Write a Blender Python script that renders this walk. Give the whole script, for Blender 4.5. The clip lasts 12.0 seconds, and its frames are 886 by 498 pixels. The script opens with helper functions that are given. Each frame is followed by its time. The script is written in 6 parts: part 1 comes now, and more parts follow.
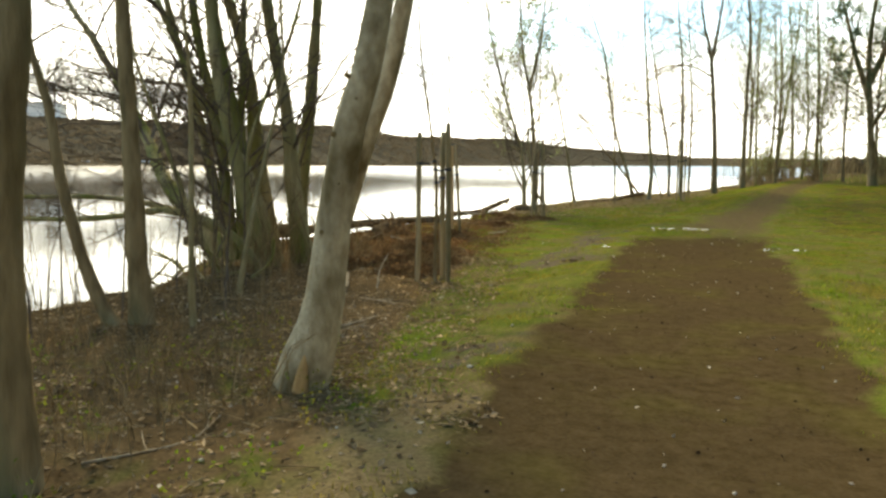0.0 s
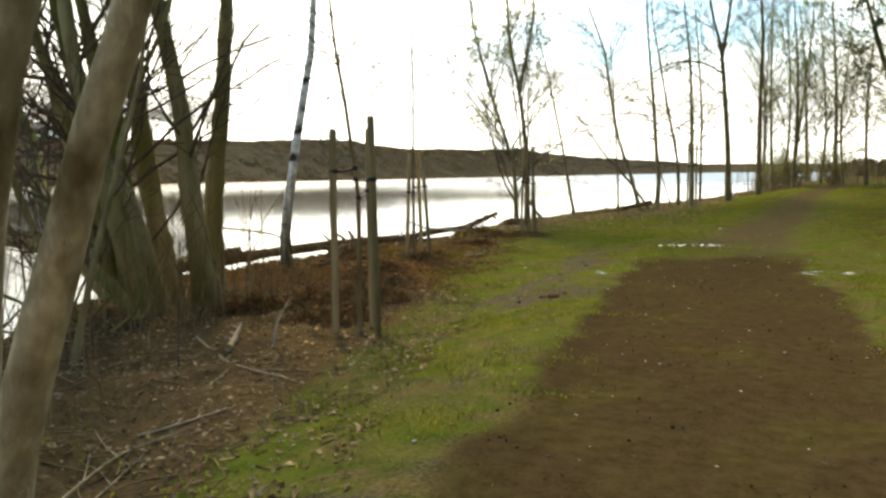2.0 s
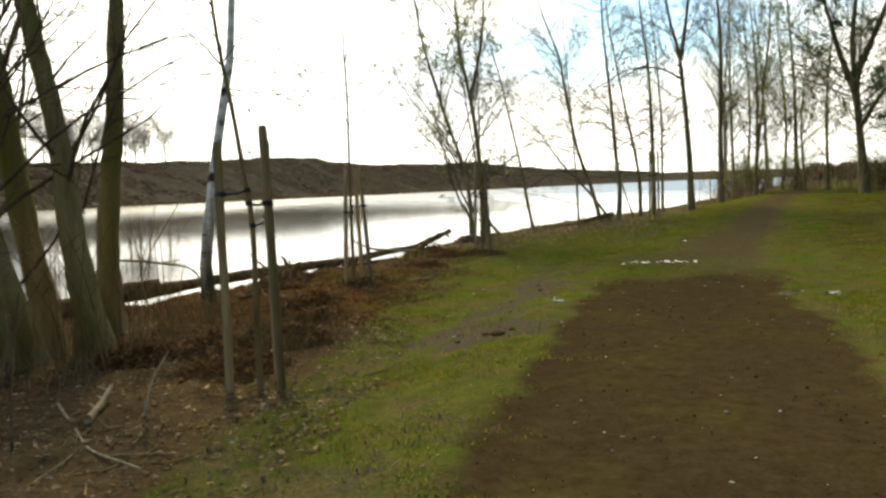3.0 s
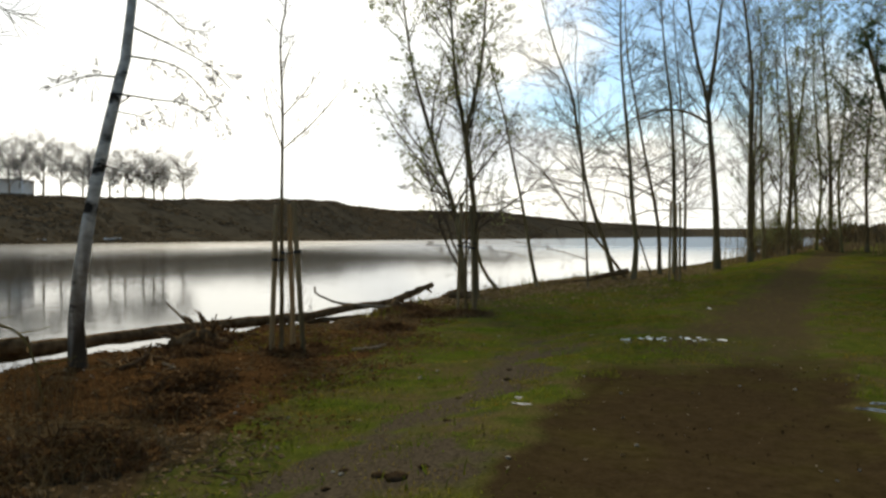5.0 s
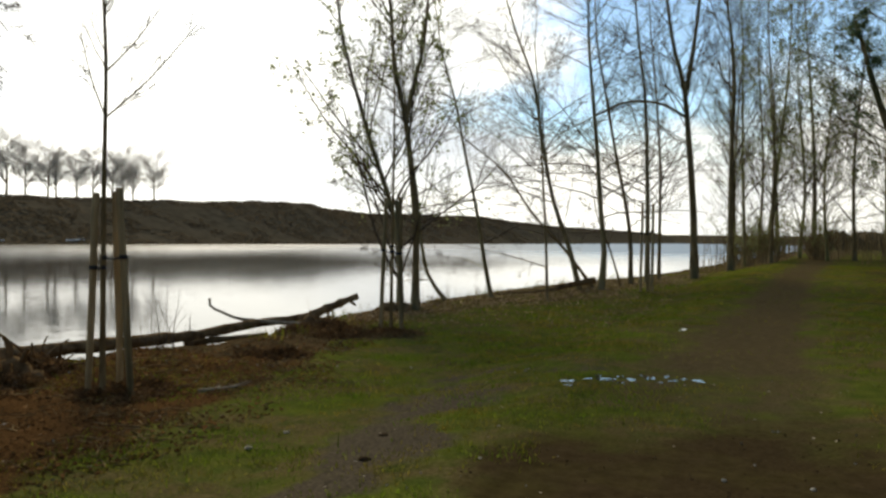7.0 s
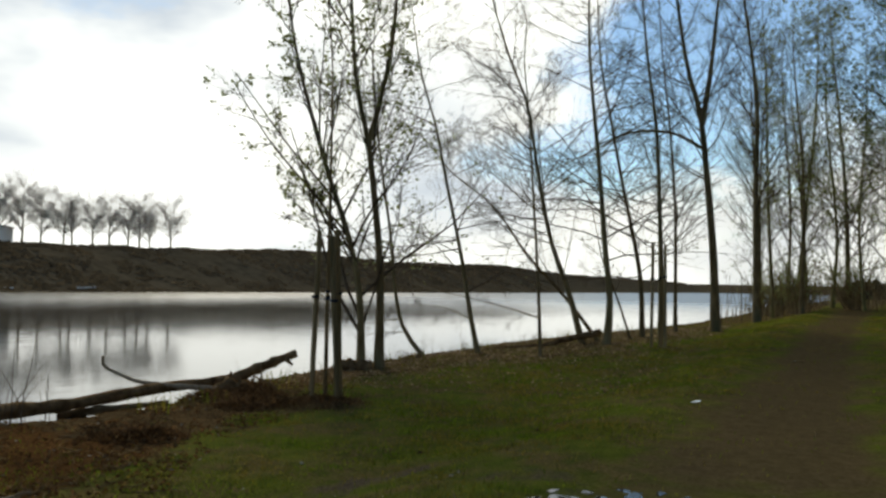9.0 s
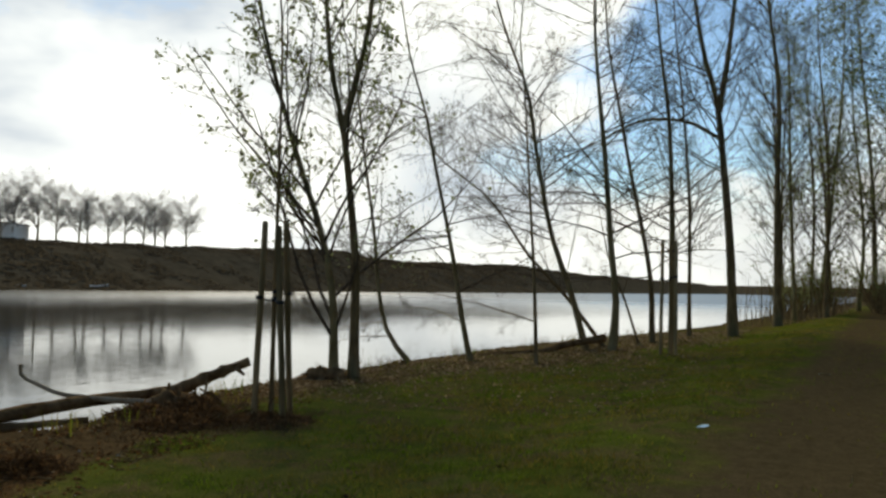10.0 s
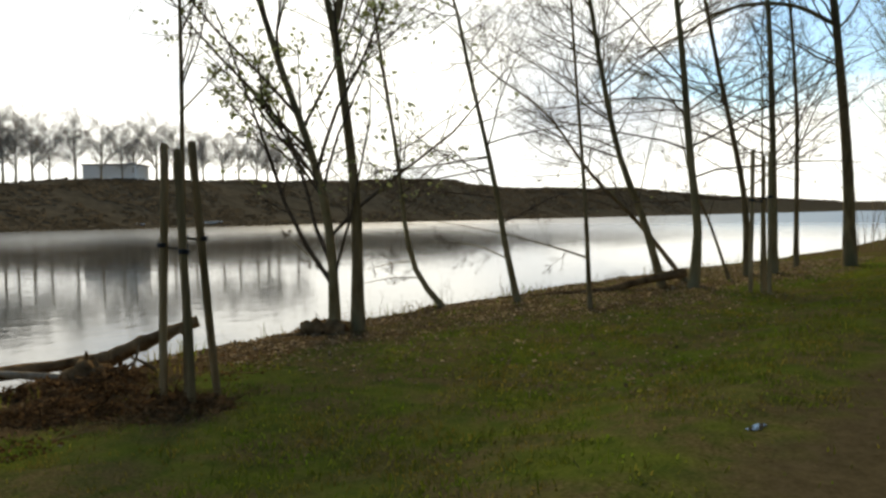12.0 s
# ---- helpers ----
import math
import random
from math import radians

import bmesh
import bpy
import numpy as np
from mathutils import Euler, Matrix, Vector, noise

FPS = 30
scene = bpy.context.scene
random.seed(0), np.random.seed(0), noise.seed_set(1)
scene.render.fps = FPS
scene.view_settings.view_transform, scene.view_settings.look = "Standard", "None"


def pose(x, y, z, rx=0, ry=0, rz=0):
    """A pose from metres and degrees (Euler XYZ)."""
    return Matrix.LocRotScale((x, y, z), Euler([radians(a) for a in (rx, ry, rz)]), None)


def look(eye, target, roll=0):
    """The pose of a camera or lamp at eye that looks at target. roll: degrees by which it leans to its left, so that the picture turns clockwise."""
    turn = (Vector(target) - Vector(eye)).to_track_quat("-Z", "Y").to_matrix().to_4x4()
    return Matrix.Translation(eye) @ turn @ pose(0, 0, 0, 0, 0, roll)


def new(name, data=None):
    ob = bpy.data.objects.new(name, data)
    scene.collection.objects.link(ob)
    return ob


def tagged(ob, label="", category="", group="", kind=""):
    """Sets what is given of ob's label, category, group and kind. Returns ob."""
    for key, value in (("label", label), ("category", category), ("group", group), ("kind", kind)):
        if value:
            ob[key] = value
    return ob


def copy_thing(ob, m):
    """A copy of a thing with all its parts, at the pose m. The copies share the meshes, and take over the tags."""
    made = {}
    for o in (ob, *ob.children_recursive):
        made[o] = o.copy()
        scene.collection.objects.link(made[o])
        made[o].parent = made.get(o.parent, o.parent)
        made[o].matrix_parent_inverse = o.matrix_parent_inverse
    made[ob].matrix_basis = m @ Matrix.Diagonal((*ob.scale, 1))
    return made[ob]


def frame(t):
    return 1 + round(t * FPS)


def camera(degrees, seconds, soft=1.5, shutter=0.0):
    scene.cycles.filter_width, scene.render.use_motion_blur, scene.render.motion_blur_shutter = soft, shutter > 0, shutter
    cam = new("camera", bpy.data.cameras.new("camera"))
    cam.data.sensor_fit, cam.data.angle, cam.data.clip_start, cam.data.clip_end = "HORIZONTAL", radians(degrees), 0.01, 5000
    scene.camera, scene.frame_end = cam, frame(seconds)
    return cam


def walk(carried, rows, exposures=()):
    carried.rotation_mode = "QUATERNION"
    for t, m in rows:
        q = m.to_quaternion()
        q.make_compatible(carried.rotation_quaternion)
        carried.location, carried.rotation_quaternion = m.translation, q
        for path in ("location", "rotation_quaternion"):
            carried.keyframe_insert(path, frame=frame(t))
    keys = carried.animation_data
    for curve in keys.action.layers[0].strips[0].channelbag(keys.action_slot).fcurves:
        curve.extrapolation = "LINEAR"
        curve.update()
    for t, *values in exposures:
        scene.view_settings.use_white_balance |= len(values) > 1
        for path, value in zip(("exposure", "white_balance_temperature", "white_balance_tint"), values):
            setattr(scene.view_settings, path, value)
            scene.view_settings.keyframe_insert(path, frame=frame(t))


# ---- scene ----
import itertools

cam = camera(55.5, 12.0, 2.7)
PATH = [
    (0, (3.058, -8.606, 1.46), (2.267, -6.782, 1.248), 1.1),
    (0.5, (2.959, -7.831, 1.434), (2.121, -6.027, 1.227), 1.9),
    (1, (2.858, -6.967, 1.43), (1.962, -5.184, 1.302), 1.6),
    (1.5, (2.713, -6.205, 1.397), (1.846, -4.414, 1.197), 0.3),
    (2, (2.572, -5.373, 1.393), (1.757, -3.556, 1.21), -0.2),
    (2.5, (2.452, -4.633, 1.413), (1.614, -2.822, 1.276), -0.8),
    (3, (2.352, -3.846, 1.417), (1.61, -1.995, 1.267), -1.7),
    (5, (1.962, -0.462, 1.374), (1.173, 1.376, 1.337), 0.4),
    (5.5, (1.857, 0.294, 1.354), (1.074, 2.134, 1.32), -1.9),
    (6, (1.795, 1.129, 1.354), (0.97, 2.95, 1.3), -1.0),
    (6.5, (1.776, 1.804, 1.352), (1.071, 3.676, 1.328), -0.8),
    (7, (1.715, 2.678, 1.349), (0.968, 4.534, 1.323), 0.9),
    (7.5, (1.595, 3.451, 1.341), (0.866, 5.314, 1.33), -0.2),
    (9.5, (1.507, 6.647, 1.286), (0.697, 8.473, 1.389), 1.4),
    (10, (1.459, 7.515, 1.307), (0.621, 9.329, 1.395), 1.3),
    (10.5, (1.527, 8.236, 1.328), (0.457, 9.925, 1.363), 0.4),
    (11, (1.471, 9.058, 1.345), (0.365, 10.724, 1.362), 0.8),
    (11.5, (1.432, 9.818, 1.379), (0.316, 11.477, 1.343), 2.3),
    (12, (1.526, 10.571, 1.393), (0.447, 12.253, 1.306), -0.5),
]
EXPOSURES = [(0.0, 1.66, 7550, 2), (0.5, 1.58, 7550, 2), (1.0, 1.24, 7500, 3), (1.5, 1.40, 7550, 3), (2.0, 1.34, 7500, 3), (3.0, 0.94, 7350, 4), (5.0, 0.08, 6950, 6), (7.5, 0.08, 6900, 6), (9.5, -0.26, 6600, 4), (10.5, -0.22, 6700, 4), (11.5, -0.05, 6800, 5), (12.0, 0.18, 6950, 6)]
walk(cam, [(r[0], look(*r[1:])) for r in PATH], EXPOSURES)

# ---- world and sun ----
SUN_AZ, SUN_EL = radians(38), radians(34)          # left of ahead, above the horizon
world = bpy.data.worlds.new("sky")
scene.world = world
world.use_nodes = True
wn, wl = world.node_tree.nodes, world.node_tree.links
wn.clear()
w_out = wn.new("ShaderNodeOutputWorld")
w_bg = wn.new("ShaderNodeBackground")
w_bg.inputs["Strength"].default_value = 0.14
w_sky = wn.new("ShaderNodeTexSky")
w_sky.sky_type = 'NISHITA'
w_sky.sun_disc = False
w_sky.sun_elevation = SUN_EL
w_sky.sun_rotation = 2 * math.pi - SUN_AZ
w_sky.air_density, w_sky.dust_density, w_sky.ozone_density = 1.1, 0.1, 3.0
w_co = wn.new("ShaderNodeTexCoord")
w_map = wn.new("ShaderNodeMapping")
w_map.inputs["Scale"].default_value = (1.0, 1.0, 2.1)
w_map.inputs["Location"].default_value = (0.35, 0.1, 0.0)
w_noise = wn.new("ShaderNodeTexNoise")
w_noise.inputs["Scale"].default_value = 2.3
w_noise.inputs["Detail"].default_value = 8.0
w_noise.inputs["Roughness"].default_value = 0.55
w_ramp = wn.new("ShaderNodeValToRGB")
w_ramp.color_ramp.elements[0].position = 0.43
w_ramp.color_ramp.elements[1].position = 0.54
w_noise2 = wn.new("ShaderNodeTexNoise")
w_noise2.inputs["Scale"].default_value = 2.6
w_noise2.inputs["Detail"].default_value = 5.0
w_cloud = wn.new("ShaderNodeValToRGB")
w_cloud.color_ramp.elements[0].position, w_cloud.color_ramp.elements[0].color = 0.42, (0.50, 0.54, 0.61, 1)
w_cloud.color_ramp.elements[1].position, w_cloud.color_ramp.elements[1].color = 0.6, (1.0, 0.99, 0.97, 1)
# clouds glow where the hidden sun stands behind them and darken away from it
w_dot = wn.new("ShaderNodeVectorMath")
w_dot.operation = 'DOT_PRODUCT'
w_dot.inputs[1].default_value = (-math.sin(SUN_AZ) * math.cos(SUN_EL), math.cos(SUN_AZ) * math.cos(SUN_EL), math.sin(SUN_EL))
w_glow = wn.new("ShaderNodeMapRange")
w_glow.interpolation_type = 'SMOOTHSTEP'
w_glow.inputs["From Min"].default_value, w_glow.inputs["From Max"].default_value = 0.40, 0.95
w_glow.inputs["To Min"].default_value, w_glow.inputs["To Max"].default_value = 5.8, 11.0
w_gain = wn.new("ShaderNodeVectorMath")
w_gain.operation = 'SCALE'
wl.new(w_co.outputs["Generated"], w_dot.inputs[0])
wl.new(w_dot.outputs["Value"], w_glow.inputs["Value"])
wl.new(w_glow.outputs["Result"], w_gain.inputs["Scale"])
w_mix = wn.new("ShaderNodeMix")
w_mix.data_type = 'RGBA'
wl.new(w_co.outputs["Generated"], w_map.inputs["Vector"])
wl.new(w_map.outputs["Vector"], w_noise.inputs["Vector"])
wl.new(w_map.outputs["Vector"], w_noise2.inputs["Vector"])
# the cover breaks up away from the sun
w_cover = wn.new("ShaderNodeMath")
w_cover.operation = 'MULTIPLY_ADD'
w_cover.inputs[1].default_value = 1.1
w_thick = wn.new("ShaderNodeMath")
w_thick.operation = 'MULTIPLY_ADD'
w_thick.inputs[1].default_value, w_thick.inputs[2].default_value = 2.4, -2.24
wl.new(w_dot.outputs["Value"], w_thick.inputs[0])
wl.new(w_noise.outputs["Fac"], w_cover.inputs[0])
# never fewer than broken clouds, and closed cover low down
w_least = wn.new("ShaderNodeMath")
w_least.operation = 'MAXIMUM'
w_least.inputs[1].default_value = -0.30
wl.new(w_thick.outputs[0], w_least.inputs[0])
w_up = wn.new("ShaderNodeSeparateXYZ")
wl.new(w_co.outputs["Generated"], w_up.inputs["Vector"])
w_low = wn.new("ShaderNodeMapRange")
w_low.inputs["From Min"].default_value, w_low.inputs["From Max"].default_value = 0.02, 0.30
w_low.inputs["To Min"].default_value, w_low.inputs["To Max"].default_value = 0.42, 0.0
wl.new(w_up.outputs["Z"], w_low.inputs["Value"])
w_sum = wn.new("ShaderNodeMath")
wl.new(w_least.outputs[0], w_sum.inputs[0])
wl.new(w_low.outputs["Result"], w_sum.inputs[1])
wl.new(w_sum.outputs[0], w_cover.inputs[2])
wl.new(w_cover.outputs[0], w_ramp.inputs["Fac"])
# bright haze low over the lake
w_haze = wn.new("ShaderNodeMapRange")
w_haze.inputs["From Min"].default_value, w_haze.inputs["From Max"].default_value = 0.03, 0.36
w_haze.inputs["To Min"].default_value, w_haze.inputs["To Max"].default_value = 0.12, 0.0
wl.new(w_up.outputs["Z"], w_haze.inputs["Value"])
w_pale = wn.new("ShaderNodeMath")
wl.new(w_noise2.outputs["Fac"], w_pale.inputs[0])
wl.new(w_haze.outputs["Result"], w_pale.inputs[1])
wl.new(w_pale.outputs[0], w_cloud.inputs["Fac"])
wl.new(w_cloud.outputs["Color"], w_gain.inputs[0])
wl.new(w_ramp.outputs["Color"], w_mix.inputs["Factor"])
wl.new(w_sky.outputs["Color"], w_mix.inputs["A"])
wl.new(w_gain.outputs["Vector"], w_mix.inputs["B"])
wl.new(w_mix.outputs["Result"], w_bg.inputs["Color"])
wl.new(w_bg.outputs["Background"], w_out.inputs["Surface"])

sun_data = bpy.data.lights.new("sun", 'SUN')
sun_data.energy, sun_data.angle, sun_data.color = 2.2, radians(14), (1.0, 0.88, 0.70)
sun = new("sun", sun_data)
sun_from = Vector((-math.sin(SUN_AZ) * math.cos(SUN_EL), math.cos(SUN_AZ) * math.cos(SUN_EL), math.sin(SUN_EL)))
sun.matrix_world = look(sun_from * 60, (0, 0, 0))


# ---- materials ----
def material(name, colours, scale=8.0, detail=6.0, rough=0.85, bump=0.3, bump_scale=None, stretch=(1, 1, 1), metal=0.0,
             spread=(0.3, 0.7), vary=0.0, stain=None, stain_scale=1.5, stain_at=(0.5, 0.62), island=False, distance=0.02, thin=0.0):
    """Noise between two colours at one scale, stains of a third at a larger one, and relief."""
    m = bpy.data.materials.new(name)
    m.use_nodes = True
    n, l = m.node_tree.nodes, m.node_tree.links
    bsdf = n["Principled BSDF"]
    bsdf.inputs["Roughness"].default_value = rough
    bsdf.inputs["Metallic"].default_value = metal
    bsdf.inputs["Specular IOR Level"].default_value = 0.0 if rough > 0.75 else 0.4
    co = n.new("ShaderNodeTexCoord")
    mp = n.new("ShaderNodeMapping")
    mp.inputs["Scale"].default_value = stretch
    l.new(co.outputs["Object"], mp.inputs["Vector"])
    tx = n.new("ShaderNodeTexNoise")
    tx.inputs["Scale"].default_value, tx.inputs["Detail"].default_value = scale, detail
    l.new(mp.outputs["Vector"], tx.inputs["Vector"])
    rp = n.new("ShaderNodeValToRGB")
    rp.color_ramp.elements[0].position, rp.color_ramp.elements[1].position = spread
    rp.color_ramp.elements[0].color = (*colours[0], 1)
    rp.color_ramp.elements[1].color = (*colours[1], 1)
    l.new(tx.outputs["Fac"], rp.inputs["Fac"])
    colour = rp.outputs["Color"]
    if stain:
        t2 = n.new("ShaderNodeTexNoise")
        t2.inputs["Scale"].default_value, t2.inputs["Detail"].default_value = stain_scale, 4
        l.new(mp.outputs["Vector"], t2.inputs["Vector"])
        r2 = n.new("ShaderNodeValToRGB")
        r2.color_ramp.elements[0].position, r2.color_ramp.elements[1].position = stain_at
        l.new(t2.outputs["Fac"], r2.inputs["Fac"])
        mx = n.new("ShaderNodeMix")
        mx.data_type = 'RGBA'
        l.new(r2.outputs["Color"], mx.inputs["Factor"])
        l.new(colour, mx.inputs["A"])
        mx.inputs["B"].default_value = (*stain, 1)
        colour = mx.outputs["Result"]
    if vary:
        if island:
            src = n.new("ShaderNodeNewGeometry").outputs["Random Per Island"]
        else:
            src = n.new("ShaderNodeObjectInfo").outputs["Random"]
        hs = n.new("ShaderNodeHueSaturation")
        mr = n.new("ShaderNodeMapRange")
        mr.inputs["To Min"].default_value, mr.inputs["To Max"].default_value = 1 - vary, 1 + vary
        l.new(src, mr.inputs["Value"])
        l.new(mr.outputs["Result"], hs.inputs["Value"])
        l.new(colour, hs.inputs["Color"])
        colour = hs.outputs["Color"]
    l.new(colour, bsdf.inputs["Base Color"])
    if thin:
        tr = n.new("ShaderNodeBsdfTranslucent")
        ms = n.new("ShaderNodeMixShader")
        ms.inputs["Fac"].default_value = thin
        l.new(colour, tr.inputs["Color"])
        l.new(bsdf.outputs["BSDF"], ms.inputs[1])
        l.new(tr.outputs["BSDF"], ms.inputs[2])
        l.new(ms.outputs["Shader"], n["Material Output"].inputs["Surface"])
    if bump:
        tb = n.new("ShaderNodeTexNoise")
        tb.inputs["Scale"].default_value, tb.inputs["Detail"].default_value = bump_scale or scale * 2, 5
        l.new(mp.outputs["Vector"], tb.inputs["Vector"])
        bp = n.new("ShaderNodeBump")
        bp.inputs["Strength"].default_value, bp.inputs["Distance"].default_value = bump, distance
        l.new(tb.outputs["Fac"], bp.inputs["Height"])
        l.new(bp.outputs["Normal"], bsdf.inputs["Normal"])
    return m


bark_grey = material("bark_grey", ((0.16, 0.120, 0.050), (0.36, 0.275, 0.135)), 5, rough=0.9, bump=0.6, stretch=(1, 1, 0.5), bump_scale=22,
                     stain=(0.10, 0.10, 0.055), stain_scale=1.3, stain_at=(0.45, 0.75))
bark_brown = material("bark_brown", ((0.115, 0.080, 0.036), (0.30, 0.215, 0.105)), 9, rough=0.95, bump=0.9, stretch=(1, 1, 0.25), bump_scale=26,
                      stain=(0.085, 0.09, 0.04), stain_scale=1.6, stain_at=(0.5, 0.7))
bark_willow = material("bark_willow", ((0.18, 0.140, 0.060), (0.43, 0.335, 0.165)), 8, rough=0.95, bump=1.0, stretch=(1, 1, 0.22), bump_scale=20,
                       stain=(0.150, 0.145, 0.040), stain_scale=2.0, stain_at=(0.40, 0.62))
bark_poplar = material("bark_poplar", ((0.33, 0.245, 0.135), (0.53, 0.42, 0.25)), 16, detail=10, rough=0.9, bump=1.0, stretch=(1, 1, 0.6), bump_scale=40, spread=(0.32, 0.66),
                       stain=(0.15, 0.105, 0.045), stain_scale=2.6, stain_at=(0.46, 0.66))
bark_birch = material("bark_birch", ((0.46, 0.40, 0.30), (0.84, 0.78, 0.66)), 7, rough=0.8, bump=0.5, stretch=(0.8, 0.8, 1.3), spread=(0.30, 0.60),
                      stain=(0.05, 0.042, 0.032), stain_scale=3.4, stain_at=(0.56, 0.66))


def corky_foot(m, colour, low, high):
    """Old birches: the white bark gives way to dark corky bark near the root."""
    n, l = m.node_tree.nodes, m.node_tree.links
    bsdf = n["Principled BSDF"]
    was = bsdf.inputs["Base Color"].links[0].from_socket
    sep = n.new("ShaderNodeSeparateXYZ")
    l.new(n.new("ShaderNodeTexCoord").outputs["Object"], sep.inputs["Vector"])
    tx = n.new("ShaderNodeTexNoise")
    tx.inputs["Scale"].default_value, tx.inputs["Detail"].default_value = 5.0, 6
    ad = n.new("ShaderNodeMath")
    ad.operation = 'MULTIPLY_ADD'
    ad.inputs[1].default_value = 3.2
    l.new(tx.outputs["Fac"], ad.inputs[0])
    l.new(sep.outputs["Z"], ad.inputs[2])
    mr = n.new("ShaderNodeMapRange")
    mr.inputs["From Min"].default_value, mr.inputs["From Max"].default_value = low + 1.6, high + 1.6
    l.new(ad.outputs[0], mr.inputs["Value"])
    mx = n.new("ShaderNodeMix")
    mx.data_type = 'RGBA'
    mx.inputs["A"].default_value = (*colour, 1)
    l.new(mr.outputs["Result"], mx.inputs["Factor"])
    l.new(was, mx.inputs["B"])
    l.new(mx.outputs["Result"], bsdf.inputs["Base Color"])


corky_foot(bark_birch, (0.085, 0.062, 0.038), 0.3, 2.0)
twig_bark = material("twig_bark", ((0.075, 0.055, 0.036), (0.16, 0.12, 0.078)), 12, rough=0.9, bump=0)
pale_bark = material("pale_bark", ((0.25, 0.175, 0.095), (0.46, 0.36, 0.22)), 14, rough=0.9, bump=0.4, stretch=(1, 1, 0.3))
stake_wood = material("stake_wood", ((0.27, 0.19, 0.092), (0.49, 0.36, 0.19)), 10, rough=0.85, bump=0.5, stretch=(2.5, 2.5, 0.2), vary=0.2,
                      stain=(0.13, 0.108, 0.052), stain_scale=2.4, stain_at=(0.5, 0.72))
log_wood = material("log_wood", ((0.082, 0.049, 0.022), (0.27, 0.172, 0.082)), 7, rough=0.9, bump=0.8, stretch=(1, 1, 1), bump_scale=18,
                    stain=(0.19, 0.13, 0.072), stain_scale=1.8, stain_at=(0.58, 0.7))
bare_wood = material("bare_wood", ((0.24, 0.18, 0.11), (0.42, 0.34, 0.23)), 9, rough=0.8, bump=0.5, stretch=(1, 1, 0.4))
torn_wood = material("torn_wood", ((0.30, 0.165, 0.060), (0.50, 0.30, 0.12)), 14, rough=0.85, bump=0.6, stretch=(1, 1, 0.3))
rubber = material("rubber", ((0.012, 0.012, 0.012), (0.03, 0.03, 0.03)), 20, rough=0.7, bump=0.2)
young_leaf = material("young_leaf", ((0.19, 0.21, 0.07), (0.31, 0.33, 0.13)), 3, rough=0.6, bump=0, vary=0.25, island=True, thin=0.65)
dark_leaf = material("dark_leaf", ((0.05, 0.085, 0.035), (0.10, 0.14, 0.06)), 3, rough=0.6, bump=0, vary=0.35, island=True, thin=0.5)
grass_blade = material("grass_blade", ((0.205, 0.160, 0.030), (0.120, 0.185, 0.014)), 1.4, rough=0.8, spread=(0.40, 0.62), bump=0, vary=0.15, island=True, thin=0.7)
dry_stem = material("dry_stem", ((0.13, 0.087, 0.038), (0.29, 0.205, 0.098)), 5, rough=0.9, bump=0, vary=0.35, island=True)
litter_tan = material("litter_tan", ((0.11, 0.077, 0.038), (0.38, 0.29, 0.175)), 9, rough=0.85, bump=0, vary=0.6, island=True, thin=0.5)
litter_leaf = material("litter_leaf", ((0.060, 0.029, 0.010), (0.175, 0.098, 0.042)), 9, rough=0.85, bump=0, vary=0.6, island=True, thin=0.5)
clod_soil = material("clod_soil", ((0.03, 0.019, 0.009), (0.085, 0.056, 0.029)), 20, rough=0.95, bump=0.8)
scrub = material("scrub", ((0.085, 0.066, 0.040), (0.135, 0.105, 0.066)), 0.15, rough=1.0, bump=0, vary=0.12, island=True, thin=0.5)
stone_pale = material("stone_pale", ((0.34, 0.29, 0.20), (0.56, 0.49, 0.36)), 20, rough=0.8, bump=0.3, vary=0.2)
# far twigs: distance haze and sky glare put into the colour
twig_hazed = material("twig_hazed", ((0.46, 0.41, 0.34), (0.62, 0.56, 0.48)), 2, rough=0.9, bump=0, thin=0.4)
far_plaster = material("far_plaster", ((0.84, 0.81, 0.74), (0.90, 0.87, 0.81)), 0.6, rough=0.9, bump=0.1)
far_roof = material("far_roof", ((0.50, 0.47, 0.43), (0.60, 0.57, 0.52)), 1.5, rough=0.9, bump=0.2)
white_boat = material("white_boat", ((0.7, 0.7, 0.68), (0.8, 0.8, 0.78)), 2, rough=0.5, bump=0)


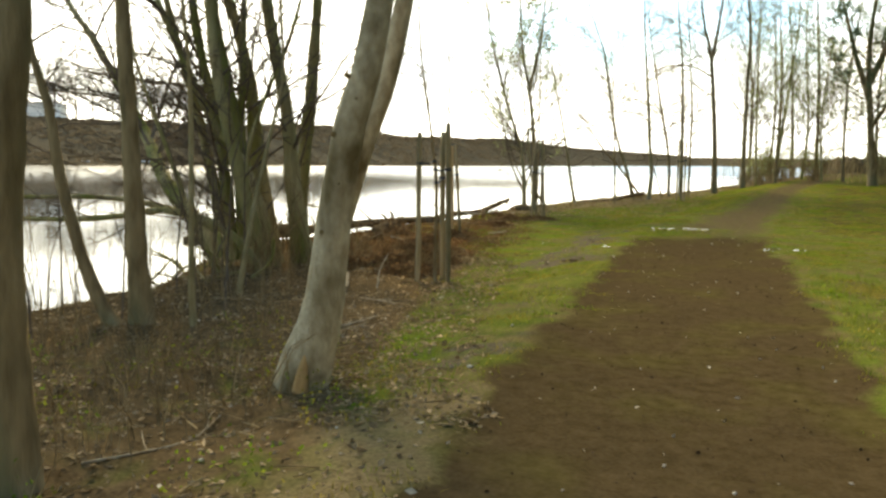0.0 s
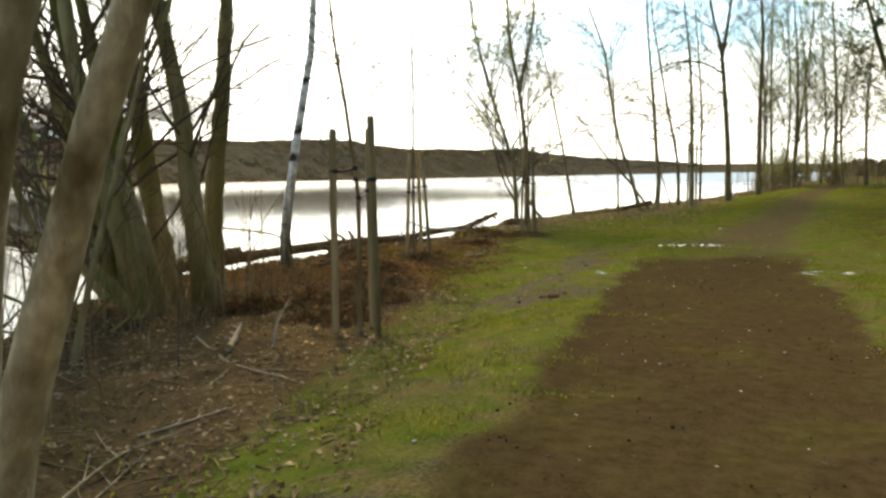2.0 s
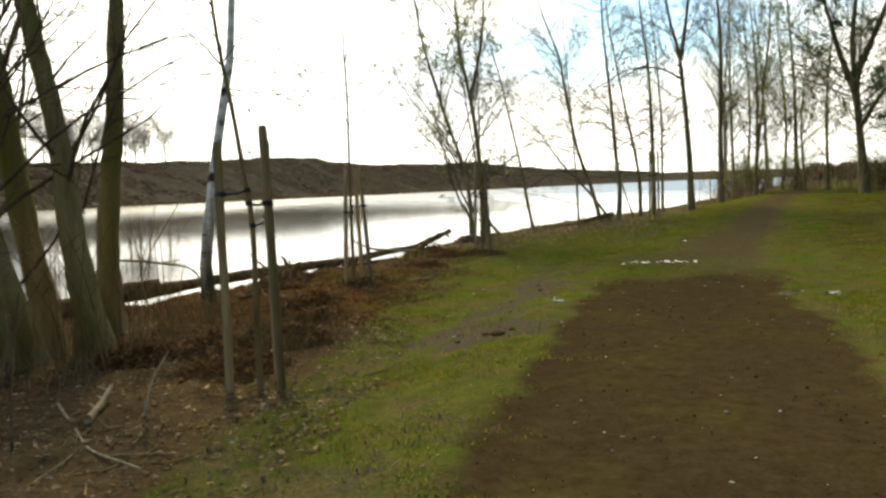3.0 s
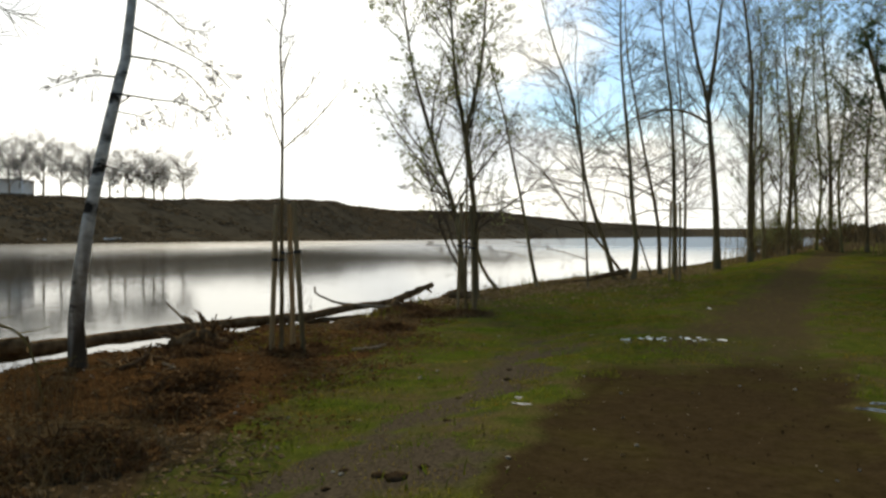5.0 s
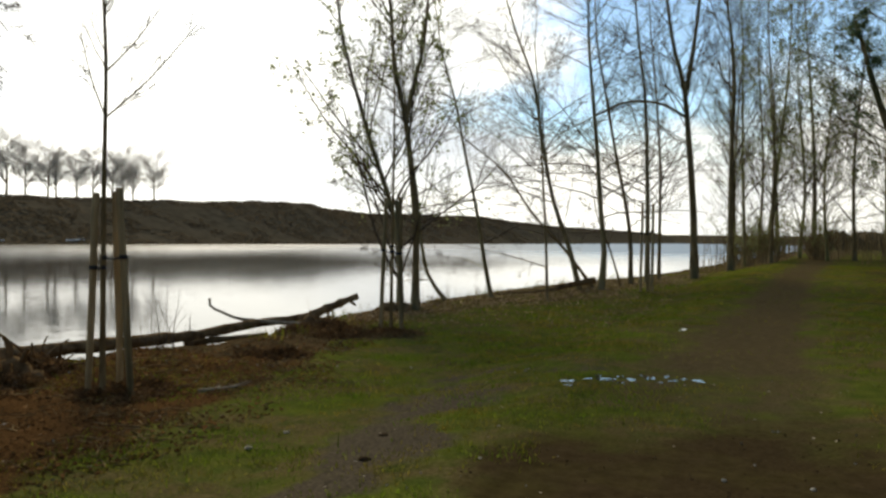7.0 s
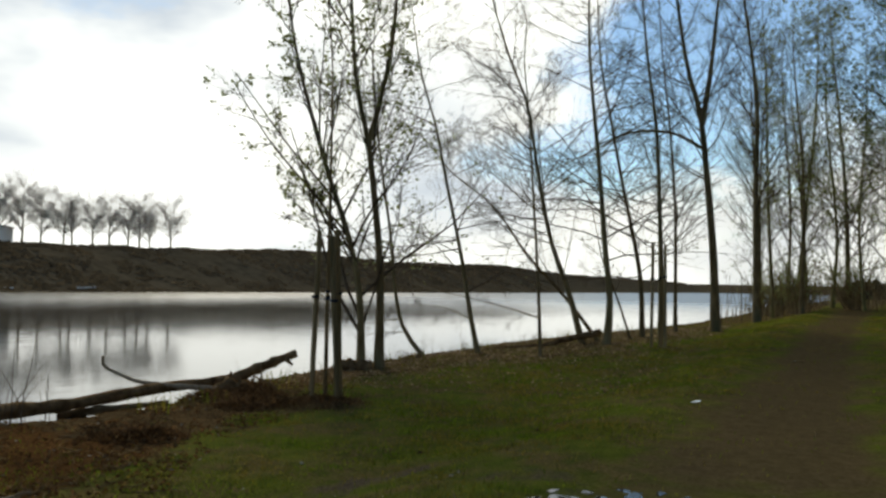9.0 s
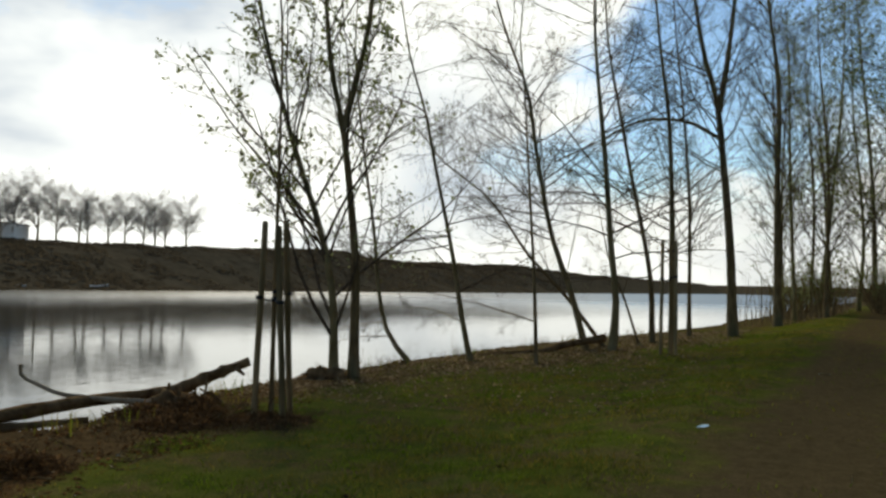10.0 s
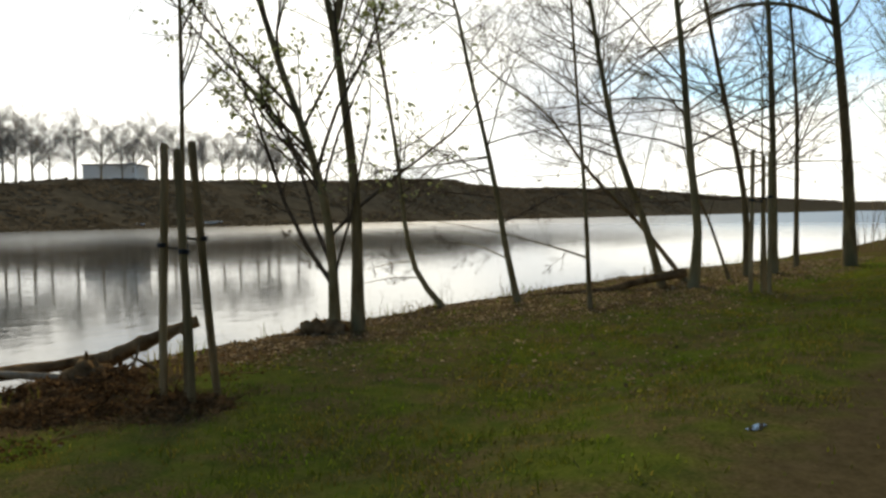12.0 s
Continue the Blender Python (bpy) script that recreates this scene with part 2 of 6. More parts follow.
def water_material(name, ripple, scale, rough, colour):
    m = bpy.data.materials.new(name)
    m.use_nodes = True
    n, l = m.node_tree.nodes, m.node_tree.links
    bsdf = n["Principled BSDF"]
    bsdf.inputs["Base Color"].default_value = (*colour, 1)
    bsdf.inputs["Roughness"].default_value = rough
    bsdf.inputs["IOR"].default_value = 1.40
    co = n.new("ShaderNodeTexCoord")
    mp = n.new("ShaderNodeMapping")
    mp.inputs["Scale"].default_value = (1.0, 0.55, 1.0)
    mp.inputs["Rotation"].default_value = (0, 0, radians(20))
    l.new(co.outputs["Object"], mp.inputs["Vector"])
    a = n.new("ShaderNodeTexNoise")
    a.inputs["Scale"].default_value, a.inputs["Detail"].default_value = scale, 3
    b = n.new("ShaderNodeTexNoise")
    b.inputs["Scale"].default_value, b.inputs["Detail"].default_value = 0.05, 2
    l.new(mp.outputs["Vector"], a.inputs["Vector"])
    l.new(mp.outputs["Vector"], b.inputs["Vector"])
    # the wind ruffles some stretches more than others
    gust = n.new("ShaderNodeMapRange")
    gust.inputs["From Min"].default_value, gust.inputs["From Max"].default_value = 0.4, 0.65
    gust.inputs["To Min"].default_value, gust.inputs["To Max"].default_value = ripple * 0.5, ripple * 1.5
    l.new(b.outputs["Fac"], gust.inputs["Value"])
    sep = n.new("ShaderNodeSeparateXYZ")
    l.new(co.outputs["Object"], sep.inputs["Vector"])
    lee = n.new("ShaderNodeMapRange")
    lee.inputs["From Min"].default_value, lee.inputs["From Max"].default_value = -36, -64
    lee.inputs["To Min"].default_value, lee.inputs["To Max"].default_value = 0.0, ripple * 4
    l.new(sep.outputs["X"], lee.inputs["Value"])
    reach = n.new("ShaderNodeMapRange")
    reach.inputs["From Min"].default_value, reach.inputs["From Max"].default_value = 55, 150
    reach.inputs["To Min"].default_value, reach.inputs["To Max"].default_value = 0.0, ripple * 6
    l.new(sep.outputs["Y"], reach.inputs["Value"])
    most = n.new("ShaderNodeMath")
    most.operation = 'MAXIMUM'
    l.new(lee.outputs["Result"], most.inputs[0])
    l.new(reach.outputs["Result"], most.inputs[1])
    rgh = n.new("ShaderNodeMapRange")
    rgh.inputs["From Min"].default_value, rgh.inputs["From Max"].default_value = 0.0, ripple * 6
    rgh.inputs["To Min"].default_value, rgh.inputs["To Max"].default_value = rough, rough + 0.26
    l.new(most.outputs[0], rgh.inputs["Value"])
    l.new(rgh.outputs["Result"], bsdf.inputs["Roughness"])
    both = n.new("ShaderNodeMath")
    l.new(gust.outputs["Result"], both.inputs[0])
    l.new(most.outputs[0], both.inputs[1])
    bp = n.new("ShaderNodeBump")
    bp.inputs["Distance"].default_value = 0.05
    l.new(both.outputs[0], bp.inputs["Strength"])
    l.new(a.outputs["Fac"], bp.inputs["Height"])
    l.new(bp.outputs["Normal"], bsdf.inputs["Normal"])
    return m


lake_water = water_material("lake_water", 0.085, 2.2, 0.06, (0.05, 0.053, 0.047))
puddle_water = water_material("puddle_water", 0.01, 6.0, 0.03, (0.045, 0.04, 0.03))


def ground_material():
    """Soil under litter, turf, dark wet track and pale track, by the sheet's own masks, with ragged edges."""
    m = bpy.data.materials.new("ground_soil")
    m.use_nodes = True
    n, l = m.node_tree.nodes, m.node_tree.links
    bsdf = n["Principled BSDF"]
    co = n.new("ShaderNodeTexCoord").outputs["Object"]

    def noise_tex(scale, detail=6):
        t = n.new("ShaderNodeTexNoise")
        t.inputs["Scale"].default_value, t.inputs["Detail"].default_value = scale, detail
        l.new(co, t.inputs["Vector"])
        return t.outputs["Fac"]

    def ramp(fac, lo, hi, c0, c1):
        r = n.new("ShaderNodeValToRGB")
        r.color_ramp.elements[0].position, r.color_ramp.elements[1].position = lo, hi
        r.color_ramp.elements[0].color, r.color_ramp.elements[1].color = (*c0, 1), (*c1, 1)
        l.new(fac, r.inputs["Fac"])
        return r.outputs["Color"]

    def mix(fac, a, b):
        x = n.new("ShaderNodeMix")
        x.data_type = 'RGBA'
        l.new(fac, x.inputs["Factor"])
        l.new(a, x.inputs["A"])
        l.new(b, x.inputs["B"])
        return x.outputs["Result"]

    def mask(name, ragged=0.5, scale=3.0, detail=7, soft=0.14):
        at = n.new("ShaderNodeAttribute")
        at.attribute_name = name
        ad = n.new("ShaderNodeMath")
        ad.operation = 'MULTIPLY_ADD'
        l.new(noise_tex(scale, detail), ad.inputs[0])
        ad.inputs[1].default_value = ragged * 2
        l.new(at.outputs["Fac"], ad.inputs[2])
        mr = n.new("ShaderNodeMapRange")
        mr.inputs["From Min"].default_value, mr.inputs["From Max"].default_value = 0.5 + ragged - soft, 0.5 + ragged + soft
        l.new(ad.outputs[0], mr.inputs["Value"])
        return mr.outputs["Result"]

    fine, mid, wide = noise_tex(38, 8), noise_tex(9, 6), noise_tex(0.9, 5)
    soil = mix(wide, ramp(fine, 0.32, 0.7, (0.030, 0.0195, 0.009), (0.170, 0.114, 0.052)), ramp(mid, 0.3, 0.7, (0.040, 0.025, 0.011), (0.128, 0.083, 0.038)))
    turf = mix(wide, ramp(mid, 0.3, 0.7, (0.052, 0.076, 0.008), (0.132, 0.158, 0.020)), ramp(fine, 0.35, 0.7, (0.062, 0.064, 0.012), (0.150, 0.138, 0.032)))
    dark = mix(wide, ramp(fine, 0.3, 0.75, (0.034, 0.0225, 0.0095), (0.084, 0.057, 0.026)), ramp(mid, 0.3, 0.7, (0.035, 0.0235, 0.0095), (0.078, 0.053, 0.024)))
    dark = mix(ramp(noise_tex(1.1, 6), 0.48, 0.8, (0, 0, 0), (0.55, 0.55, 0.55)), dark, ramp(mid, 0.3, 0.7, (0.05, 0.045, 0.008), (0.10, 0.085, 0.02)))
    pale = mix(wide, ramp(fine, 0.3, 0.7, (0.055, 0.039, 0.018), (0.140, 0.100, 0.050)), ramp(mid, 0.3, 0.7, (0.052, 0.040, 0.016), (0.115, 0.088, 0.040)))
    turf = mix(ramp(noise_tex(1.3, 9), 0.40, 0.58, (0, 0, 0), (0.85, 0.85, 0.85)), turf, ramp(fine, 0.3, 0.7, (0.062, 0.043, 0.016), (0.165, 0.120, 0.052)))
    turf = mix(ramp(noise_tex(4.5, 6), 0.46, 0.66, (0, 0, 0), (0.75, 0.75, 0.75)), turf, ramp(fine, 0.3, 0.7, (0.030, 0.046, 0.008), (0.075, 0.098, 0.016)))
    mud = ramp(fine, 0.3, 0.7, (0.036, 0.028, 0.016), (0.136, 0.106, 0.066))
    brush = mix(noise_tex(0.10, 8), ramp(noise_tex(0.35, 8), 0.28, 0.75, (0.055, 0.042, 0.025), (0.125, 0.096, 0.060)),
                ramp(noise_tex(0.7, 8), 0.28, 0.75, (0.060, 0.047, 0.027), (0.118, 0.094, 0.056)))
    russet = ramp(fine, 0.3, 0.7, (0.032, 0.015, 0.005), (0.135, 0.070, 0.026))
    soil = mix(mask("russet", 0.5, 1.4), soil, russet)
    col = mix(mask("turf", 0.55, 2.2), soil, turf)
    col = mix(mask("mud", 0.6, 3.5), col, mud)
    sand = ramp(fine, 0.3, 0.7, (0.085, 0.058, 0.024), (0.20, 0.145, 0.07))
    col = mix(mask("sand", 0.5, 2.6, 9, 0.3), col, sand)
    col = mix(mask("pale", 0.5, 2.6, 9, 0.32), col, pale)
    col = mix(mask("dark", 0.5, 1.7, 9, 0.26), col, dark)
    col = mix(mask("brush", 0.3, 0.08), col, brush)
    l.new(col, bsdf.inputs["Base Color"])
    ro = n.new("ShaderNodeMapRange")
    ro.inputs["To Min"].default_value, ro.inputs["To Max"].default_value = 0.75, 1.0
    l.new(mid, ro.inputs["Value"])
    l.new(ro.outputs["Result"], bsdf.inputs["Roughness"])
    bsdf.inputs["Specular IOR Level"].default_value = 0.0
    bp = n.new("ShaderNodeBump")
    bp.inputs["Strength"].default_value, bp.inputs["Distance"].default_value = 0.4, 0.02
    l.new(fine, bp.inputs["Height"])
    l.new(bp.outputs["Normal"], bsdf.inputs["Normal"])
    return m


ground_soil = ground_material()


# ---- building blocks ----
rng = np.random.default_rng(7)


class Geo:
    """Gathers vertices and faces for one mesh."""

    def __init__(self):
        self.v, self.f, self.n = [], [], 0

    def add(self, verts, faces):
        verts = np.asarray(verts, float).reshape(-1, 3)
        self.v.append(verts)
        self.f.extend((np.asarray(faces, int) + self.n).tolist())
        self.n += len(verts)

    def tubes(self, p, r, sides=4):
        """p: N lines of K points, r: N x K radii."""
        p, r = np.asarray(p, float), np.asarray(r, float)
        n, k = r.shape
        tan = np.gradient(p, axis=1)
        tan /= np.linalg.norm(tan, axis=2, keepdims=True) + 1e-9
        ref = np.where(np.abs(tan[:, :1, 2:3]) > 0.75, np.array([[[1.0, 0, 0]]]), np.array([[[0, 0, 1.0]]]))
        u = np.cross(tan, np.broadcast_to(ref, tan.shape))
        u /= np.linalg.norm(u, axis=2, keepdims=True) + 1e-9
        w = np.cross(tan, u)
        a = np.arange(sides) * 2 * math.pi / sides
        ring = p[:, :, None] + r[:, :, None, None] * (np.cos(a)[:, None] * u[:, :, None] + np.sin(a)[:, None] * w[:, :, None])
        i = np.arange(n * k * sides).reshape(n, k, sides)
        q = np.stack([i[:, :-1], np.roll(i, -1, 2)[:, :-1], np.roll(i, -1, 2)[:, 1:], i[:, 1:]], -1).reshape(-1, 4)
        self.add(ring.reshape(-1, 3), q)
        base = self.n - n * k * sides
        self.f.extend((i[:, -1, ::-1] + base).tolist())
        self.f.extend((i[:, 0] + base).tolist())

    def leaves(self, at, size, tilt=1.0):
        """A small folded leaf of two triangles at each place."""
        n = len(at)
        d = rng.normal(size=(n, 3)) * (1, 1, tilt)
        d /= np.linalg.norm(d, axis=1, keepdims=True)
        s = np.cross(d, rng.normal(size=(n, 3)))
        s /= np.linalg.norm(s, axis=1, keepdims=True) + 1e-9
        up = np.cross(d, s)
        ln = (size * rng.uniform(0.6, 1.3, n))[:, None]
        tip, mid = at + d * ln, at + d * ln * 0.5
        v = np.stack([at, mid + s * ln * 0.3 + up * ln * 0.1, tip, mid - s * ln * 0.3 + up * ln * 0.1], 1)
        i = np.arange(n * 4).reshape(n, 4)
        self.add(v.reshape(-1, 3), np.concatenate([i[:, [0, 1, 2]], i[:, [0, 2, 3]]]))

    def mesh(self, name, mat, smooth=True):
        me = bpy.data.meshes.new(name)
        me.from_pydata(np.concatenate(self.v).tolist(), [], self.f)
        me.materials.append(mat)
        if smooth:
            me.polygons.foreach_set("use_smooth", [True] * len(me.polygons))
        me.update()
        return me


def part(name, geo, mat, parent, label="", smooth=True):
    ob = new(name, geo.mesh(name, mat, smooth))
    ob.parent = parent
    return tagged(ob, label)


def thing(name, at, label, category, group=""):
    ob = new(name)
    ob.location = at
    ob.empty_display_size = 0.2
    return tagged(ob, label, category, group)


def spline(points, count):
    """A smooth line of count points through the given ones."""
    p = np.asarray(points, float)
    if len(p) == 2:
        return p[0] + (p[1] - p[0]) * np.linspace(0, 1, count)[:, None]
    q = np.vstack([2 * p[0] - p[1], p, 2 * p[-1] - p[-2]])
    ln = np.concatenate([[0], np.cumsum(np.linalg.norm(np.diff(p, axis=0), axis=1))])
    out = []
    for s in np.linspace(0, ln[-1], count):
        i = min(int(np.searchsorted(ln, s, side="right")) - 1, len(p) - 2)
        t = (s - ln[i]) / (ln[i + 1] - ln[i] + 1e-9)
        a, b, c, d = q[i], q[i + 1], q[i + 2], q[i + 3]
        out.append(0.5 * (2 * b + (c - a) * t + (2 * a - 5 * b + 4 * c - d) * t * t + (3 * b - a - 3 * c + d) * t ** 3))
    return np.array(out)


# ---- the lie of the land ----
WATER = -0.45


def step(a, b, x):
    t = np.clip((np.asarray(x, float) - a) / (b - a), 0, 1)
    return t * t * (3 - 2 * t)


def rough(x, y, cell, seed=0):
    """Value noise from -1 to 1."""
    x, y = np.asarray(x, float) / cell, np.asarray(y, float) / cell
    xi, yi = np.floor(x).astype(np.int64), np.floor(y).astype(np.int64)
    fx, fy = x - xi, y - yi
    fx, fy = fx * fx * (3 - 2 * fx), fy * fy * (3 - 2 * fy)

    def h(i, j):
        k = (i * 374761393 + j * 668265263 + seed * 974634777) & 0x7FFFFFFF
        k = ((k ^ (k >> 13)) * 1274126177) & 0x7FFFFFFF
        return (k ^ (k >> 16)) % 65536 / 32768.0 - 1

    return (h(xi, yi) * (1 - fx) + h(xi + 1, yi) * fx) * (1 - fy) + (h(xi, yi + 1) * (1 - fx) + h(xi + 1, yi + 1) * fx) * fy


def shore(y):
    return np.interp(y, [-400, -60, -10, -2, 0, 2, 4.6, 8, 9.4, 10.5, 12, 13.6, 15, 16.5, 18, 24, 28, 35, 44, 60, 80, 200, 900],
                     [-30, -8, -4.9, -4.9, -5.2, -6.0, -7.2, -7.2, -7.1, -7.5, -7.2, -6.4, -6.5, -6.7, -6.9, -6.6, -6.3, -4.8, -3.5, -2.6, -2.0, 6, 60]) + 0.18 * rough(y, 0, 0.9, 5)


def track_left(y):
    return np.interp(y, [-30, -8.6, -4, -1.8, 0, 1.6, 4.8, 8.5, 12, 16, 20, 27, 44, 120], [3.5, 1.75, 1.3, 1.0, 0.85, 0.62, 0.25, 0.0, -0.1, 0.1, 0.5, 1.0, 2.2, 9])


def track_right(y):
    return np.interp(y, [-30, -8, -1.2, 3, 7, 15.6, 25, 44, 120], [6.5, 4.1, 3.4, 2.95, 2.45, 2.15, 2.5, 4.0, 12])


def turf_left(y):
    """Where the grass gives way to bare soil under litter."""
    return np.interp(y, [-30, -5.5, -2.9, -0.5, 1.4, 4, 6, 8.5, 12, 14.8, 20, 30, 50], [2.5, 1.2, 0.25, -0.75, -1.15, -1.8, -2.45, -3.0, -3.8, -4.9, -6.1, -5.2, -2.8])


def crest(y):
    return np.interp(y, [-400, 20, 77, 107, 136, 185, 200, 212, 235, 300, 345, 380, 455, 900, 2000], [5.0, 5.4, 6.0, 7.5, 7.8, 9.6, 9.6, 8.6, 8.2, 9.0, 10.6, 9.2, 8.6, 9.0, 9.0])


def height(x, y):
    x, y = np.broadcast_arrays(np.asarray(x, float), np.asarray(y, float))
    along = 0.57 * step(15, 34, y) + 0.25 * step(32, 70, y)
    tl, sh = track_left(y), shore(y)
    u = np.clip(tl - x, 0, None)                       # metres left of the track
    full = np.clip(tl - sh, 0.5, None)
    drop = 0.20 * step(0, 1.8, u) + (0.10 + along * 0.80) * np.clip(u / full, 0, 1) ** 1.3
    z = along - drop
    litter = step(0.2, 1.2, turf_left(y) - x)
    z = z + litter * (0.065 * rough(x, y, 0.75, 1) + 0.028 * rough(x, y, 0.24, 2)) + 0.012 * rough(x, y, 0.3, 3) * step(0, 0.6, u)
    z = z - 0.02 * step(0, 0.25, x - tl) * step(0, 0.25, track_right(y) - x) + 0.006 * rough(x, y, 0.15, 4) + 0.008 * rough(x, y, 0.42, 11)
    z = z + 0.35 * step(1.0, 14.0, x - track_right(y)) + 0.02 * rough(x, y, 0.9, 6) * step(0.2, 1.5, x - track_right(y))
    over = sh - x                                      # metres out over the water
    z = np.where(over > -0.35, z - (z - WATER + 0.06) * step(-0.35, 0.12, over), z)
    z = np.where(over > 0.1, WATER - 0.06 - 0.7 * step(0.1, 3.0, over), z)
    bank = step(-91, -120, x + 1.2 * rough(y, 0, 9, 8))
    far_end = step(860, 960, y)
    rise = np.maximum(bank, far_end)
    top = crest(y) + 0.35 * rough(x, y, 9, 9) + 0.25 * rough(x, y, 3.3, 10) + 0.6 * step(-125, -400, x)
    z = np.where(rise > 0, np.maximum(z, WATER - 0.3 + (top - WATER + 0.3) * rise), z)
    return z


def ground_z(x, y):
    return float(height(x, y))


# ---- ground, water ----
xs = np.concatenate([[-4000, -2000, -900, -500, -300, -220, -180, -155], np.arange(-140, -88, 2.2), [-80, -60, -40, -25, -17, -13, -11],
                     np.arange(-9.4, 5.2, 0.09), np.arange(5.3, 9, 0.3), [10, 12, 14, 17, 21, 27, 36, 50, 80, 140, 300, 800, 2000, 4000]])
ys = np.concatenate([[-4000, -1500, -500, -200, -90, -50, -30, -20, -15, -12], np.arange(-10.5, 30, 0.10), np.arange(30, 60, 0.45), np.arange(60, 480, 3.2),
                     np.arange(480, 1000, 18), [1100, 1400, 2000, 4000]])
gx, gy = np.meshgrid(xs, ys)
gz = height(gx, gy)
ni, nj = gx.shape
gi = np.arange(ni * nj).reshape(ni, nj)
quads = np.stack([gi[:-1, :-1], gi[:-1, 1:], gi[1:, 1:], gi[1:, :-1]], -1).reshape(-1, 4)
g_mesh = bpy.data.meshes.new("ground")
g_mesh.from_pydata(np.stack([gx, gy, gz], -1).reshape(-1, 3).tolist(), [], quads.tolist())
g_mesh.polygons.foreach_set("use_smooth", [True] * len(g_mesh.polygons))
g_mesh.materials.append(ground_soil)


# trodden wet patches of the verge: place, half widths, strength
BARE = ((-0.60, 3.9, 0.80, 0.9, 0.85), (-0.90, 5.5, 0.50, 0.6, 0.65), (-0.55, 6.7, 0.38, 1.0, 0.85), (-0.80, 8.2, 0.42, 0.9, 0.95), (-1.30, 9.7, 0.42, 1.1, 0.85),
        (-1.60, 11.4, 0.35, 0.8, 0.6), (0.10, 0.2, 0.7, 1.4, 0.5), (0.75, -2.6, 0.4, 1.0, 0.6), (0.0, 11.2, 0.5, 0.7, 0.55))


def leafy_bank(x, y):
    """0 on the brown leaf-strewn strip under the shore trees, 1 on the grass."""
    w = 1.6 + 1.9 * step(19, 24, y) + 0.8 * step(24, 29, y)
    return step(0, 1.8, x - shore(y) - w + 0.5 * rough(x, y, 1.1, 81))


def trodden(x, y):
    x, y = x + 0.45 * rough(x, y, 0.8, 73) + 0.16 * rough(x, y, 0.27, 74), y + 0.5 * rough(x, y, 0.9, 75)
    return np.clip(sum(k * np.exp(-((x - a) / w) ** 2 - ((y - b) / h) ** 2) for a, b, w, h, k in BARE), 0, 1)


def soft_band(a, b, x, w):
    return step(a - w, a + w, x) * (1 - step(b - w, b + w, x))


wob = gx + 0.16 * rough(gx, gy, 0.55, 71) + 0.10 * rough(gx, gy, 0.2, 72)
on_track = soft_band(track_left(gy), track_right(gy), wob, 0.25)
track_end = 8.6 + 0.7 * np.exp(-((gx - 1.3) / 0.9) ** 2) - 0.5
masks = {
    # track up to its end, plus a partial mix over the meadow right of it
    "dark": on_track * (1 - step(track_end - 1.3, track_end + 1.5 + 2.6 * step(0.9, 2.6, gx), gy)) + 0.48 * step(0.3, 1.6, gx - track_right(gy)) * step(8, 13, gy) * (1 - step(34, 44, gy)),
    "pale": 1.0 * soft_band(track_left(gy) + 0.45, track_right(gy) - 0.1, wob, 0.5) * step(8.4, 10.0, gy) * (0.55 + 0.45 * step(11.6, 12.6, gy)),
    "sand": 0.75 * soft_band(0.62, 1.5, wob, 0.35) * (1 - step(-3.7, -2.7, gy)) * step(-7.5, -5.6, gy),
    "turf": -0.35 * step(0.2, 1.6, gx) * step(22, 30, gy) + 0.9 * step(-0.45, 0.35, gx - turf_left(gy)) + 0.18 * step(14, 22, gy) + 0.20 * (1 - step(-3.5, -0.5, gy)) * step(-3.5, -1.5, gx) + 0.12
            - 0.75 * (1 - leafy_bank(gx, gy)) * step(16.5, 18.5, gy)
            - 0.9 * np.exp(-((gx + 4.35) / 0.8) ** 2 - ((gy - 15.3) / 0.7) ** 2) - 0.6 * np.exp(-((gx + 5.4) / 0.9) ** 2 - ((gy - 14.6) / 1.2) ** 2),
    "mud": trodden(gx, gy),
    "russet": 0.85 * step(3.6, 6.2, gy) * (1 - step(11.0, 14.0, gy)),
    "brush": np.maximum(step(-88, -92, gx), step(850, 880, gy)),
}
for key, values in masks.items():
    g_mesh.attributes.new(key, 'FLOAT', 'POINT').data.foreach_set("value", values.reshape(-1).astype(np.float32))
ground = tagged(new("ground", g_mesh), "lakeside ground with dirt track, grass verge and brown leaf litter", "ground", kind="structure")

lake = Geo()
lake.add([(-130, -1500, WATER), (80, -1500, WATER), (80, 960, WATER), (-130, 960, WATER)], [(0, 1, 2, 3)])
tagged(new("water", lake.mesh("water", lake_water, False)), "calm grey lake mirroring the cloudy sky", "lake", kind="structure")


